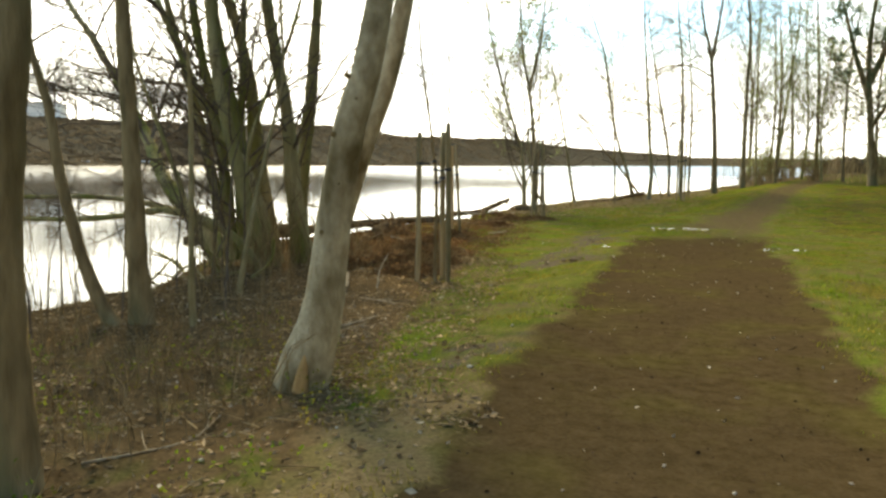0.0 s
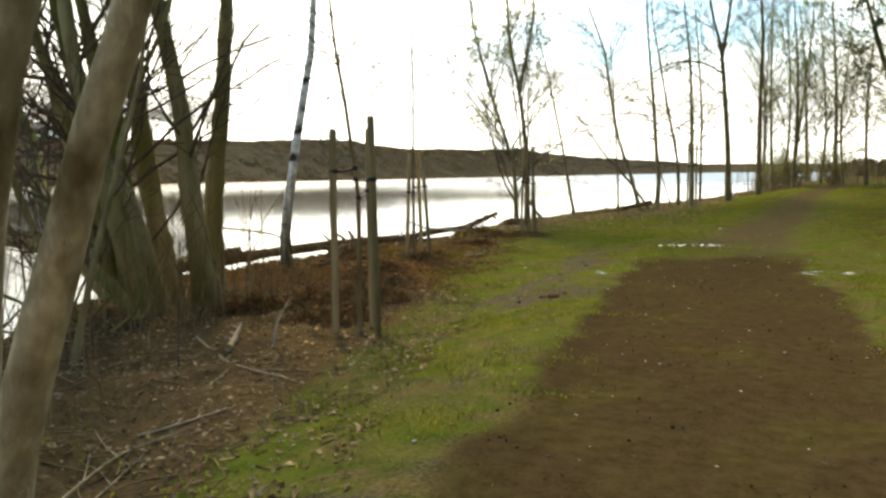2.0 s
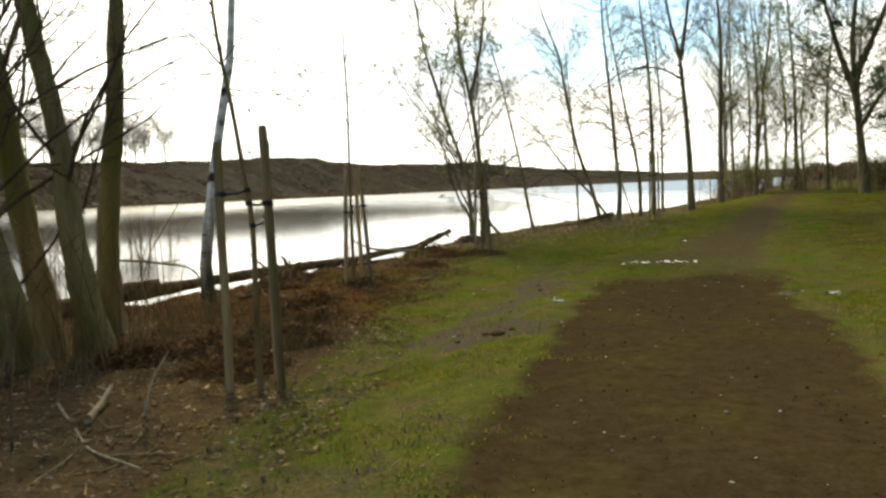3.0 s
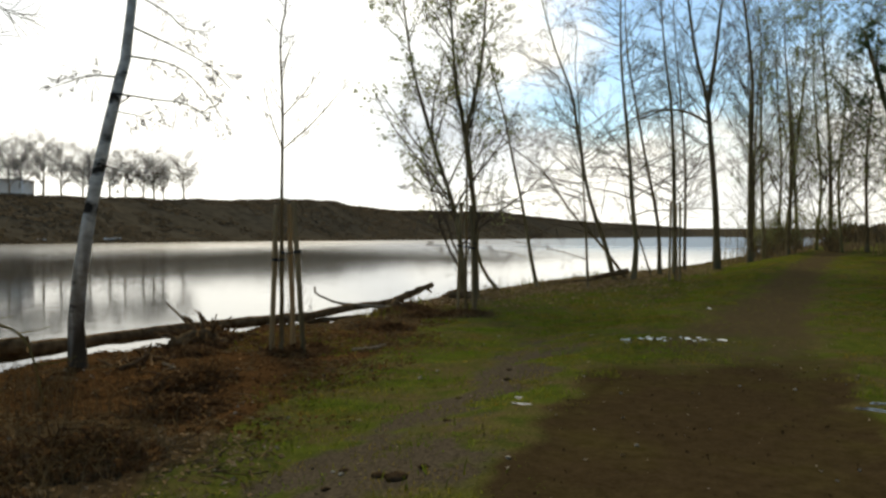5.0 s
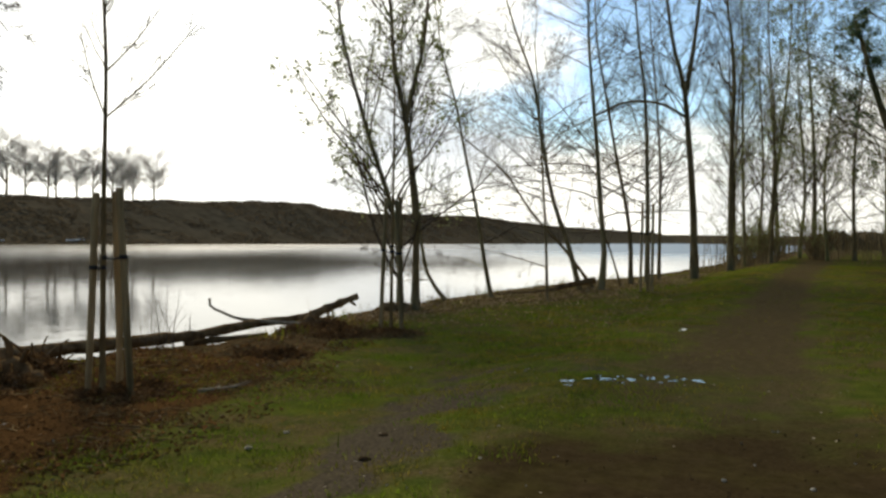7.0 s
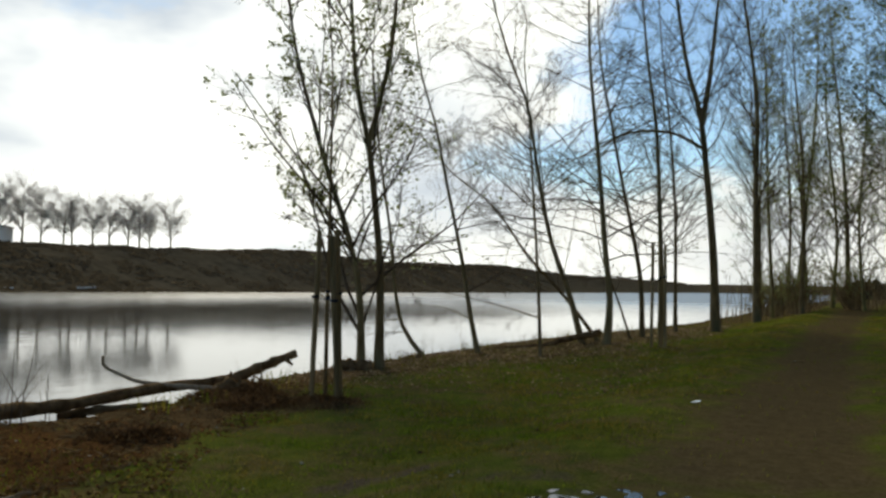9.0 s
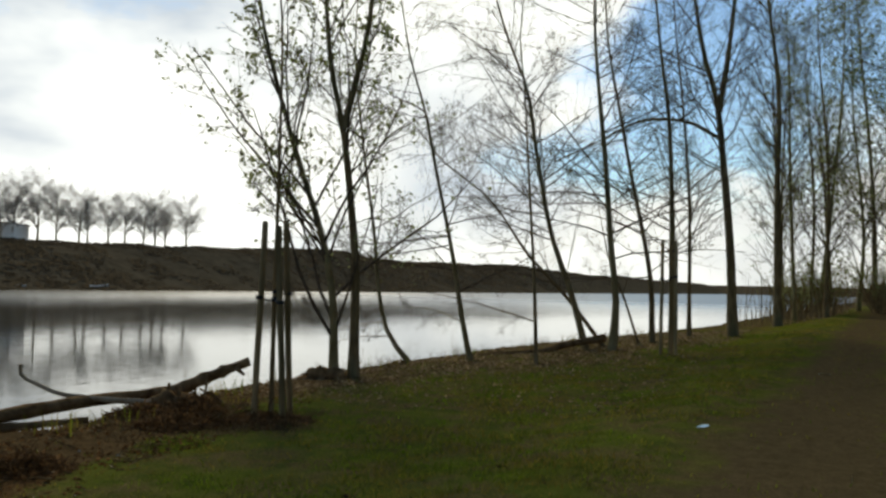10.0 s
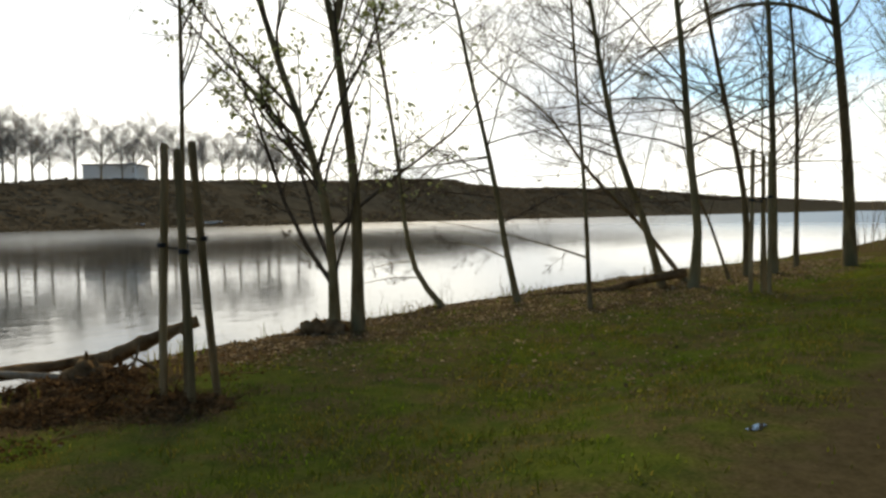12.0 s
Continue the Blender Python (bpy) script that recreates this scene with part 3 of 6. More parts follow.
# ---- trees ----
def grow(p, r, count, span, length, angle, rise, k, thin=0.55, taper=0.25, wild=0.12, cone=0.75):
    """Side shoots from N lines: count on each, from the given stretch of it. Returns their lines and radii."""
    n, kk = r.shape
    idx = np.repeat(np.arange(n), count)
    t = rng.uniform(span[0], span[1], n * count)
    f = t * (kk - 1)
    i0 = np.clip(f.astype(int), 0, kk - 2)
    fr = (f - i0)[:, None]
    start = p[idx, i0] * (1 - fr) + p[idx, i0 + 1] * fr
    rad = r[idx, i0] * (1 - fr[:, 0]) + r[idx, i0 + 1] * fr[:, 0]
    tan = p[idx, i0 + 1] - p[idx, i0]
    tan /= np.linalg.norm(tan, axis=1, keepdims=True) + 1e-9
    side = np.cross(tan, rng.normal(size=tan.shape))
    side /= np.linalg.norm(side, axis=1, keepdims=True) + 1e-9
    ang = np.radians(rng.normal(angle, angle * 0.2, len(idx)))[:, None]
    d = tan * np.cos(ang) + side * np.sin(ang)
    whole = np.linalg.norm(p[:, -1] - p[:, 0], axis=1)[idx]
    ln = (length * whole * (1.15 - cone * t) * rng.uniform(0.6, 1.25, len(idx)))
    pts = [start]
    for j in range(1, k):
        d = d + np.array([0, 0, rise]) / k + rng.normal(size=d.shape) * wild
        d /= np.linalg.norm(d, axis=1, keepdims=True)
        pts.append(pts[-1] + d * (ln / (k - 1))[:, None])
    rr = np.minimum(rad * thin, 0.0085 * ln + 0.002)[:, None] * np.linspace(1, taper, k)[None]
    return np.stack(pts, 1), np.maximum(rr, 0.0026)


def tree(label, line, r0, tall, bark=bark_brown, limbs=22, twigs=6, sprigs=5, angle=48, rise=0.25, reach=0.34, from_=0.22, leaf=None, leaf_size=0.05,
         leaf_count=0, flare=0.35, extra=(), group="", name="tree", sides=9, fine=1.0, category="tree", dense=(3, 2), cone=0.75, crown_bark=None, carry=0.0, uneven=1.0):
    """A tree on a given trunk line, carried on upwards to its full height, with limbs, twigs and young leaves."""
    line = np.asarray(line, float)
    base = line[0].copy()
    base[2] = ground_z(base[0], base[1]) - 0.03
    line[0] = base
    top = line[-1]
    if tall > top[2] + 0.3:
        d = line[-1] - line[-2]
        d /= np.linalg.norm(d)
        way = d * np.array([0.7, 0.7, 1]) + (0, 0, 0.25)
        way /= np.linalg.norm(way)
        line = np.vstack([line, top + way * (tall - top[2]) * 0.5 + rng.normal(size=3) * 0.08, top + way * (tall - top[2]) + rng.normal(size=3) * 0.15])
    p = spline(line, 22) - base
    s = np.linspace(0, 1, 22)
    r = r0 * (1 - s) ** 1.05 + 0.008
    r = r * (1 + flare * np.exp(-s * 22 / 0.9) + 0.035 * rng.normal(size=22) * (s > 0.02))
    if 20.5 < base[1] < 80:                            # slim shore and grove trees
        r, fine, limbs = r * 0.70, fine * 0.72, int(limbs * 1.2)
    if 35 < base[1] < 60:
        leaf_count *= 2
    ob = thing(name, base, label, category, group)
    g = Geo()
    if sides >= 11:                                    # close trunks: uneven, furrowed girth
        p, r, s = spline(p, 60), np.interp(np.linspace(0, 1, 60), s, r), np.linspace(0, 1, 60)
        r = r * (1 + 0.035 * uneven * rng.normal(size=60))
    g.tubes(p[None], r[None], sides)
    if sides >= 11:
        g.v[-1] = g.v[-1] + rng.normal(size=g.v[-1].shape) * 0.045 * uneven * r0 * (1, 1, 0.3)
    part("trunk", g, bark, ob)
    if carry:                                          # boughs taper on upwards to thin ends
        grown = []
        for pts, ra, rb in extra:
            q = np.asarray(pts, float)
            d = q[-1] - q[-2]
            d = d / np.linalg.norm(d) + (0, 0, 0.15)
            more = [q[-1] + d * carry * k + rng.normal(size=3) * 0.12 * k for k in (0.35, 0.7, 1.0)]
            long = np.linalg.norm(np.diff(q, axis=0), axis=1).sum()
            grown.append((np.vstack([q, more]), ra, 0.012 if rb / ra < 0.5 else max(0.014, rb - (ra - rb) * carry / long)))
        extra = grown
    for pts, ra, rb in extra:
        g = Geo()
        g.tubes((spline(pts, 26) - base)[None], (np.linspace(ra, rb, 26) * (1 + 0.06 * rng.normal(size=26)))[None], 10)
        g.v[-1] = g.v[-1] + rng.normal(size=g.v[-1].shape) * 0.05 * ra * (1, 1, 0.3)
        part("limb", g, bark, ob)
    limbs, twigs, sprigs = int(limbs * 1.35), twigs + dense[0], sprigs + dense[1]
    b1, r1 = grow(p[None], r[None], limbs, (from_, 0.98), reach, angle, rise, 7, wild=0.09, cone=cone)
    leafy = np.ones(len(b1), bool)
    for pts, ra, rb in extra:
        q = spline(pts, 9) - base
        eb, er = grow(q[None], np.linspace(ra, rb, 9)[None], 13 if bark is bark_birch or ra > 0.02 else 7, (0.1, 1.0), 0.35, angle, rise, 7)
        b1, r1 = np.concatenate([b1, eb]), np.concatenate([r1, er])
        leafy = np.append(leafy, np.full(len(eb), ra > 0.02))
    b2, r2 = grow(b1, r1, twigs, (0.2, 1.0), 0.42, 42, rise * 0.6, 5, wild=0.12)
    b3, r3 = grow(b2, r2, sprigs, (0.15, 1.0), 0.55, 40, rise * 0.4, 4, thin=0.7, wild=0.14)
    g = Geo()
    g.tubes(b1, r1 * fine, 5)
    g.tubes(b2, r2 * fine, 4)
    g.tubes(b3, r3 * fine, 3)
    crown = part("crown", g, crown_bark or twig_bark, ob, "thin bare brown branches")
    if leaf:
        on = b3[np.repeat(leafy, len(b3) // len(b1))]
        ends = np.concatenate([on[:, -1], on[:, 2], on[:, 1]])
        pick = ends[rng.integers(0, len(ends), leaf_count)] + rng.normal(size=(leaf_count, 3)) * 0.03
        g = Geo()
        g.leaves(pick, leaf_size)
        part("foliage", g, leaf, crown, "small spring leaves", False)
    return ob


ROW = "trees along the lake shore"
tree("slender poplar on the shore with small pale spring leaves", [(-6.13, 19.68, -0.16), (-6.17, 19.65, 1.02), (-6.35, 19.53, 2.13), (-6.78, 19.27, 3.61), (-7.26, 18.96, 5.65)],
     0.066, 9.5, bark_grey, 26, 6, 5, 38, 0.22, 0.30, 0.05, young_leaf, 0.09, 2800, group=ROW,
     extra=[([(-6.15, 19.67, 0.50), (-6.69, 19.68, 0.85), (-7.12, 19.7, 1.13)], 0.010, 0.003), ([(-6.27, 19.6, 1.70), (-7.05, 19.62, 2.28), (-8.21, 19.6, 2.72)], 0.014, 0.004)])
tree("forked poplar on the shore with small pale spring leaves", [(-5.82, 19.80, -0.15), (-5.83, 19.80, 1.49), (-5.94, 19.73, 2.87), (-6.07, 19.65, 3.98), (-6.29, 19.51, 5.27)],
     0.078, 10.5, bark_brown, 20, 6, 5, 36, 0.3, 0.26, 0.22, young_leaf, 0.09, 2600,
     extra=[([(-6.07, 19.65, 3.9), (-5.89, 19.76, 4.81), (-5.70, 19.86, 6.0), (-5.6, 19.95, 8.2)], 0.06, 0.015)], group=ROW)
tree("thin tree with a trunk curved at its foot beside the water", [(-6.23, 22.68, -0.21), (-6.60, 22.45, 0.32), (-6.77, 22.34, 1.08), (-6.89, 22.26, 2.40), (-7.09, 22.14, 3.94), (-7.28, 22.01, 5.82)],
     0.062, 8.5, bark_grey, 24, 6, 4, 60, 0.1, 0.27, 0.2, leaf=young_leaf, leaf_size=0.04, leaf_count=1500, group=ROW,
     extra=[([(-6.68, 22.40, 0.57), (-7.09, 22.3, 0.51), (-7.69, 22.2, 0.38)], 0.012, 0.004), ([(-6.60, 22.45, 0.28), (-7.09, 22.3, 0.26), (-7.69, 22.2, 0.14)], 0.012, 0.004)])
tree("slim grey tree leaning slightly over the shore", [(-5.38, 23.77, -0.15), (-5.55, 23.67, 0.75), (-5.75, 23.54, 2.10), (-6.09, 23.33, 3.91), (-6.27, 23.22, 4.93), (-6.58, 23.02, 6.18)],
     0.076, 9.0, bark_grey, 30, 6, 4, 66, 0.05, 0.30, 0.16, leaf=young_leaf, leaf_size=0.04, leaf_count=1500, group=ROW,
     extra=[([(-5.52, 23.68, 0.56), (-5.98, 23.5, 0.78), (-6.57, 23.5, 0.84), (-7.32, 23.4, 0.83)], 0.014, 0.004)])
tree("very slender dark young tree on the shore grass", [(-3.60, 22.78, -0.14), (-3.66, 22.74, 1.52), (-3.78, 22.66, 3.55), (-3.87, 22.61, 5.07), (-3.96, 22.55, 6.09)],
     0.045, 8.0, bark_brown, 16, 5, 4, 45, 0.2, 0.22, 0.35, group=ROW,
     extra=[([(-3.63, 22.76, 0.67), (-4.23, 22.6, 0.86), (-5.14, 22.5, 1.07), (-6.34, 22.3, 1.28)], 0.016, 0.004)])
tree("leaning grey alder on the shore with wispy bare twigs", [(-3.58, 26.23, -0.05), (-3.88, 26.04, 1.21), (-4.29, 25.78, 2.53), (-4.60, 25.58, 4.34), (-4.81, 25.45, 5.79), (-5.22, 25.19, 7.00)],
     0.10, 10.5, bark_grey, 34, 7, 5, 52, 0.15, 0.30, 0.22, leaf=young_leaf, leaf_size=0.04, leaf_count=1500, group=ROW)
tree("strongly leaning thin tree reaching over the lake", [(-3.38, 27.14, 0.21), (-4.14, 26.66, 1.08), (-4.98, 26.12, 2.13), (-5.73, 25.65, 3.32), (-6.68, 25.05, 4.18)],
     0.065, 6.0, bark_brown, 22, 6, 4, 55, 0.1, 0.3, 0.2, group=ROW)
tree("grey straight alder with many thin side branches", [(-2.93, 25.98, 0.08), (-2.86, 26.03, 0.99), (-2.98, 25.95, 2.39), (-3.10, 25.87, 4.14), (-3.33, 25.73, 6.84)],
     0.115, 11.5, bark_grey, 34, 7, 4, 66, 0.05, 0.27, 0.14, leaf=young_leaf, leaf_size=0.04, leaf_count=1500, group=ROW)
tree("short thin leaning stem between the shore trees", [(-2.58, 27.21, 0.12), (-2.89, 27.01, 1.09), (-3.20, 26.81, 1.95)], 0.04, 3.8, bark_brown, 10, 5, 3, 45, 0.2, 0.3, 0.3, group=ROW)
tree("slightly crooked alder with bare drooping branches", [(-2.46, 28.09, 0.20), (-2.52, 28.05, 1.72), (-2.95, 27.78, 4.14), (-3.16, 27.64, 5.41), (-3.47, 27.45, 7.33)],
     0.09, 11.0, bark_brown, 32, 6, 4, 68, 0.02, 0.26, 0.14, leaf=young_leaf, leaf_size=0.04, leaf_count=1500, group=ROW)
tree("straight grey tree behind a staked sapling", [(-2.05, 28.59, 0.19), (-2.07, 28.58, 2.25), (-2.18, 28.51, 5.47), (-2.40, 28.37, 7.41)],
     0.11, 12.0, bark_grey, 30, 6, 4, 60, 0.08, 0.24, 0.18, leaf=young_leaf, leaf_size=0.04, leaf_count=1500, group=ROW)
tree("dark slender straight tree on the shore", [(-1.96, 30.53, 0.31), (-1.98, 30.51, 3.72), (-2.17, 30.39, 6.51), (-2.31, 30.30, 7.91)], 0.075, 11.5, bark_brown, 26, 6, 4, 55, 0.12, 0.22, 0.2, group=ROW)
tree("tall dark tree with a long arching side bough", [(-0.81, 29.98, 0.54), (-0.87, 29.95, 2.28), (-1.05, 29.83, 4.66), (-1.22, 29.73, 6.25), (-1.55, 29.52, 7.58)],
     0.17, 13.5, bark_brown, 30, 7, 5, 50, 0.25, 0.26, 0.3,
     extra=[([(-1.09, 29.80, 5.2), (-1.89, 29.30, 5.61), (-2.89, 28.67, 5.57), (-3.79, 28.10, 5.03), (-4.79, 27.47, 4.43)], 0.05, 0.012),
            ([(-1.15, 29.75, 5.9), (-0.95, 29.9, 7.4), (-0.75, 30.1, 9.6)], 0.085, 0.03)], leaf=young_leaf, leaf_size=0.04, leaf_count=1500, group=ROW)
tree("tall dark tree at the far grove", [(-0.07, 35.98, 0.62), (-0.10, 35.97, 4.64), (-0.08, 35.98, 7.83), (-0.47, 35.80, 11.23)], 0.18, 15, bark_brown, 30, 7, 5, 45, 0.3, 0.25, 0.2, leaf=young_leaf, leaf_size=0.04, leaf_count=1500, group=ROW)
tree("slim tree of the far grove with greenish bark", [(0.23, 41.76, 0.62), (0.05, 41.68, 5.29), (-0.01, 41.65, 9.74)], 0.11, 14, bark_willow, 26, 6, 5, 42, 0.3, 0.24, 0.15, young_leaf, 0.08, 900, group=ROW)
tree("leaning slim tree of the far grove", [(0.98, 45.62, 0.65), (1.41, 45.81, 4.51), (1.84, 46.01, 9.40), (1.94, 46.05, 13.0)], 0.14, 15, bark_willow, 28, 6, 5, 40, 0.3, 0.24, 0.15, young_leaf, 0.09, 900, group=ROW)
tree("grove tree with pale yellow-green young leaves", [(1.30, 39.95, 0.70), (1.35, 39.97, 5.58), (1.08, 39.85, 9.32)], 0.12, 13, bark_brown, 28, 6, 5, 40, 0.3, 0.26, 0.12, young_leaf, 0.09, 1300, group=ROW)
tree("straight tree beside the track in the far grove", [(3.31, 51.32, 0.70), (3.17, 51.26, 6.69), (2.54, 50.99, 14.52)], 0.19, 17, bark_brown, 30, 7, 5, 45, 0.3, 0.24, 0.12, group=ROW)
tree("far tree where the track disappears", [(1.44, 76.29, 0.80), (0.93, 75.94, 9.87), (0.3, 75.45, 16)], 0.25, 19, bark_brown, 26, 6, 5, 45, 0.3, 0.26, 0.15, group=ROW)
tree("far grove tree with a short trunk and spreading limbs", [(-0.9, 52.0, 0.70), (-0.8, 52, 4), (-1.1, 52, 9)], 0.16, 14, bark_brown, 30, 6, 5, 50, 0.25, 0.28, 0.12, group=ROW)
tree("spreading dark tree with greenish leaves beyond the track", [(5.7, 35.3, 0.60), (5.35, 35.2, 4.17), (5.15, 35.15, 6.71), (5.3, 35.19, 9.23)],
     0.27, 14, bark_brown, 34, 8, 6, 58, 0.15, 0.36, 0.2, dark_leaf, 0.08, 9000,
     extra=[([(5.3, 35.2, 4.6), (4.6, 35.0, 6.6), (3.9, 34.6, 9.0)], 0.15, 0.05), ([(5.2, 35.2, 5.2), (6.0, 35.5, 7.2), (6.9, 35.8, 9.6)], 0.17, 0.05),
            ([(5.4, 35.2, 3.2), (6.2, 35.0, 4.6), (7.2, 34.8, 5.8)], 0.12, 0.04)])
tree("leafy tree at the edge of the meadow", [(9.6, 44.2, 0.80), (9.5, 44.0, 4.5), (9.8, 44, 9)], 0.28, 13, bark_brown, 34, 7, 6, 58, 0.15, 0.34, 0.15, dark_leaf, 0.08, 5000)

tree("slim grove tree with yellow-green young leaves beside the track", [(4.7, 44.0, 0.8), (4.6, 44.0, 5.0), (4.9, 44.1, 9.0)], 0.13, 13, bark_brown, 28, 7, 6, 45, 0.25, 0.30, 0.12, young_leaf, 0.10, 1800, group=ROW)
tree("bushy small tree at the meadow's edge", [(8.0, 41.0, 0.8), (7.8, 41.0, 3.0), (8.1, 41.1, 6.0)], 0.12, 9, bark_brown, 34, 8, 6, 50, 0.25, 0.42, 0.08, young_leaf, 0.10, 1600, group=ROW)
tree("forked slim tree in the far grove", [(2.5, 47.5, 0.8), (2.7, 47.5, 4.0), (2.3, 47.4, 9.0)], 0.12, 14, bark_willow, 28, 7, 6, 42, 0.25, 0.28, 0.1, young_leaf, 0.10, 1500, group=ROW)
tree("dark slim tree behind the meadow", [(6.8, 52.0, 0.8), (6.7, 52.0, 6.0), (6.9, 52.1, 11.0)], 0.16, 15, bark_brown, 30, 7, 6, 45, 0.25, 0.30, 0.1, group=ROW)

slim = [tree("slim bare tree of the far grove", [(0.6, 48.5, 0.8), (0.75, 48.5, 5.0), (0.5, 48.6, 9.5)], 0.11, 14.5, bark_brown, 28, 7, 6, 42, 0.28, 0.26, 0.1, young_leaf, 0.08, 900, group=ROW),
        tree("slim leafy tree of the far grove", [(3.6, 43.5, 0.8), (3.4, 43.5, 4.0), (3.7, 43.6, 8.5)], 0.09, 12.5, bark_willow, 30, 7, 6, 46, 0.22, 0.30, 0.08, young_leaf, 0.09, 2400, group=ROW)]
for n, (x, y) in enumerate(((-0.4, 46.5), (10.6, 50.0))):
    ob = copy_thing(slim[n % 2], pose(x, y, ground_z(x, y) - 0.03, 0, 0, rng.uniform(0, 360)))
    k = rng.uniform(0.85, 1.12)
    ob.scale = (k, k, k)


def shrub(x, y, size, label):
    """A round loose bush of many thin shoots with small leaves."""
    at = np.array([x, y, ground_z(x, y)])
    ob = thing("shrub", at, label, "shrub", "shrubs at the foot of the far grove")
    n = 46
    a, lean = rng.uniform(0, 6.3, n), rng.uniform(0.05, 0.75, n)
    ln = size * rng.uniform(0.6, 1.1, n)
    d = np.stack([np.cos(a) * lean, np.sin(a) * lean, np.ones(n)], 1) * ln[:, None]
    b = np.stack([np.cos(a), np.sin(a), np.zeros(n)], 1) * rng.uniform(0, 0.18, n)[:, None] * size
    p = np.stack([b, b + d * 0.35, b + d * 0.7 + rng.normal(size=(n, 3)) * 0.05 * size, b + d + rng.normal(size=(n, 3)) * 0.08 * size], 1)
    r = np.tile([0.016, 0.012, 0.009, 0.004], (n, 1))
    q, qr = grow(p, r, 9, (0.2, 1.0), 0.34, 44, 0.3, 4)
    g = Geo()
    g.tubes(p, r, 4)
    g.tubes(q, qr, 3)
    stems_ = part("crown", g, dry_stem, ob)
    g = Geo()
    at_ = np.concatenate([q[:, -1], q[:, 2]])
    g.leaves(np.repeat(at_, 2, 0) + rng.normal(size=(len(at_) * 2, 3)) * 0.06, 0.075)
    part("foliage", g, young_leaf, stems_, "small spring leaves", False)


for x, y, size in ((1.2, 41.2, 2.2), (3.2, 45.0, 2.4), (0.2, 44.0, 2.0), (6.8, 41.4, 2.0), (9.2, 42.0, 2.4)):
    shrub(x, y, size, "loose brown shrub with yellow-green young leaves")

# ---- unseen trees added landward and behind, to block fill light ----
SHADE_WOOD = "trees of the landward wood"
shade_tree = tree("unseen leafy tree added on the landward side to block fill light", [(14.0, 26.0, 0.9), (13.9, 26.0, 4.0), (14.2, 26.1, 8.0)], 0.24, 13, bark_brown, 34, 8, 5, 56, 0.15, 0.36, 0.12, dark_leaf, 0.13, 14000, group=SHADE_WOOD)
for n, (x, y) in enumerate(itertools.product((10.5, 14.5, 19.0), range(-26, 40, 5))):
    if (x, y) == (14.5, 24):
        continue
    x, y = x + rng.uniform(-1.3, 1.3), y + rng.uniform(-1.6, 1.6)
    ob = copy_thing(shade_tree, pose(x, y, ground_z(x, y) - 0.03, 0, 0, rng.uniform(0, 360)))
    k = rng.uniform(0.8, 1.15)
    ob.scale = (k, k, k)
for x in range(-2, 10, 4):
    x, y = x + rng.uniform(-1, 1), -27 + rng.uniform(-2, 2)
    copy_thing(shade_tree, pose(x, y, ground_z(x, y) - 0.03, 0, 0, rng.uniform(0, 360)))

# ---- trees beside the start of the walk ----
tree("grey trunk close beside the track, mossy on one side", [(-0.50, -5.73, -0.20), (-0.52, -5.73, 1.10), (-0.45, -5.70, 1.91), (-0.42, -5.69, 2.6)],
     0.10, 9, bark_brown, 18, 6, 4, 45, 0.2, 0.28, 0.35, sides=14)
tree("straight slender tree in the undergrowth", [(-2.90, -2.28, -0.3), (-2.98, -2.27, 0.8), (-3.04, -2.26, 1.9), (-3.10, -2.26, 3.0)], 0.095, 9, bark_brown, 16, 6, 4, 45, 0.2, 0.26, 0.35, sides=12)
tree("thin crooked stem in the undergrowth", [(-3.2, -2.35, -0.3), (-3.45, -2.42, 0.25), (-3.70, -2.49, 1.15), (-3.80, -2.53, 1.9), (-3.95, -2.6, 2.5)], 0.065, 4.8, bark_brown, 16, 6, 4, 55, 0.1, 0.3, 0.3)
poplar = tree("smooth grey poplar trunk with a scarred, flared foot", [(-0.21, -3.61, -0.25), (-0.06, -3.56, 0.30), (0.0, -3.535, 0.80), (0.07, -3.505, 1.40), (0.18, -3.45, 2.0), (0.28, -3.41, 2.4)],
     0.124, 10, bark_poplar, 16, 6, 4, 40, 0.3, 0.25, 0.45, flare=0.55, sides=18, uneven=0.35)
ridge = Geo()
ridge.tubes((spline([(-0.345, -3.66, -0.30), (-0.27, -3.64, 0.02), (-0.165, -3.60, 0.30), (-0.10, -3.58, 0.62)], 9) - np.array(poplar.location))[None], np.array([[0.085, 0.082, 0.076, 0.07, 0.064, 0.056, 0.046, 0.034, 0.02]]), 11)
part("root_flare", ridge, bark_poplar, poplar)
for kx, ky, kz, kr in ((0.0, -3.66, 0.95, 0.014), (0.10, -3.60, 1.28, 0.018), (0.06, -3.61, 1.62, 0.016), (0.20, -3.545, 1.86, 0.02), (0.13, -3.56, 2.02, 0.014)):
    knot = Geo()
    knot.tubes((np.array([(kx, ky + 0.03, kz - 0.01), (kx, ky, kz), (kx, ky - 0.012, kz + 0.006)]) - np.array(poplar.location))[None], np.array([[kr * 1.6, kr * 1.2, kr * 0.5]]), 8)
    part("knot", knot, bark_brown, poplar, "dark branch knot")
scar = Geo()
scar.tubes((spline([(-0.08, -3.80, -0.27), (-0.09, -3.765, -0.08), (-0.085, -3.715, 0.12)], 8) - np.array(poplar.location))[None], np.array([[0.07, 0.066, 0.06, 0.052, 0.042, 0.032, 0.02, 0.006]]), 9)
part("bark_scar", scar, torn_wood, poplar, "torn orange-brown patch of bare wood")
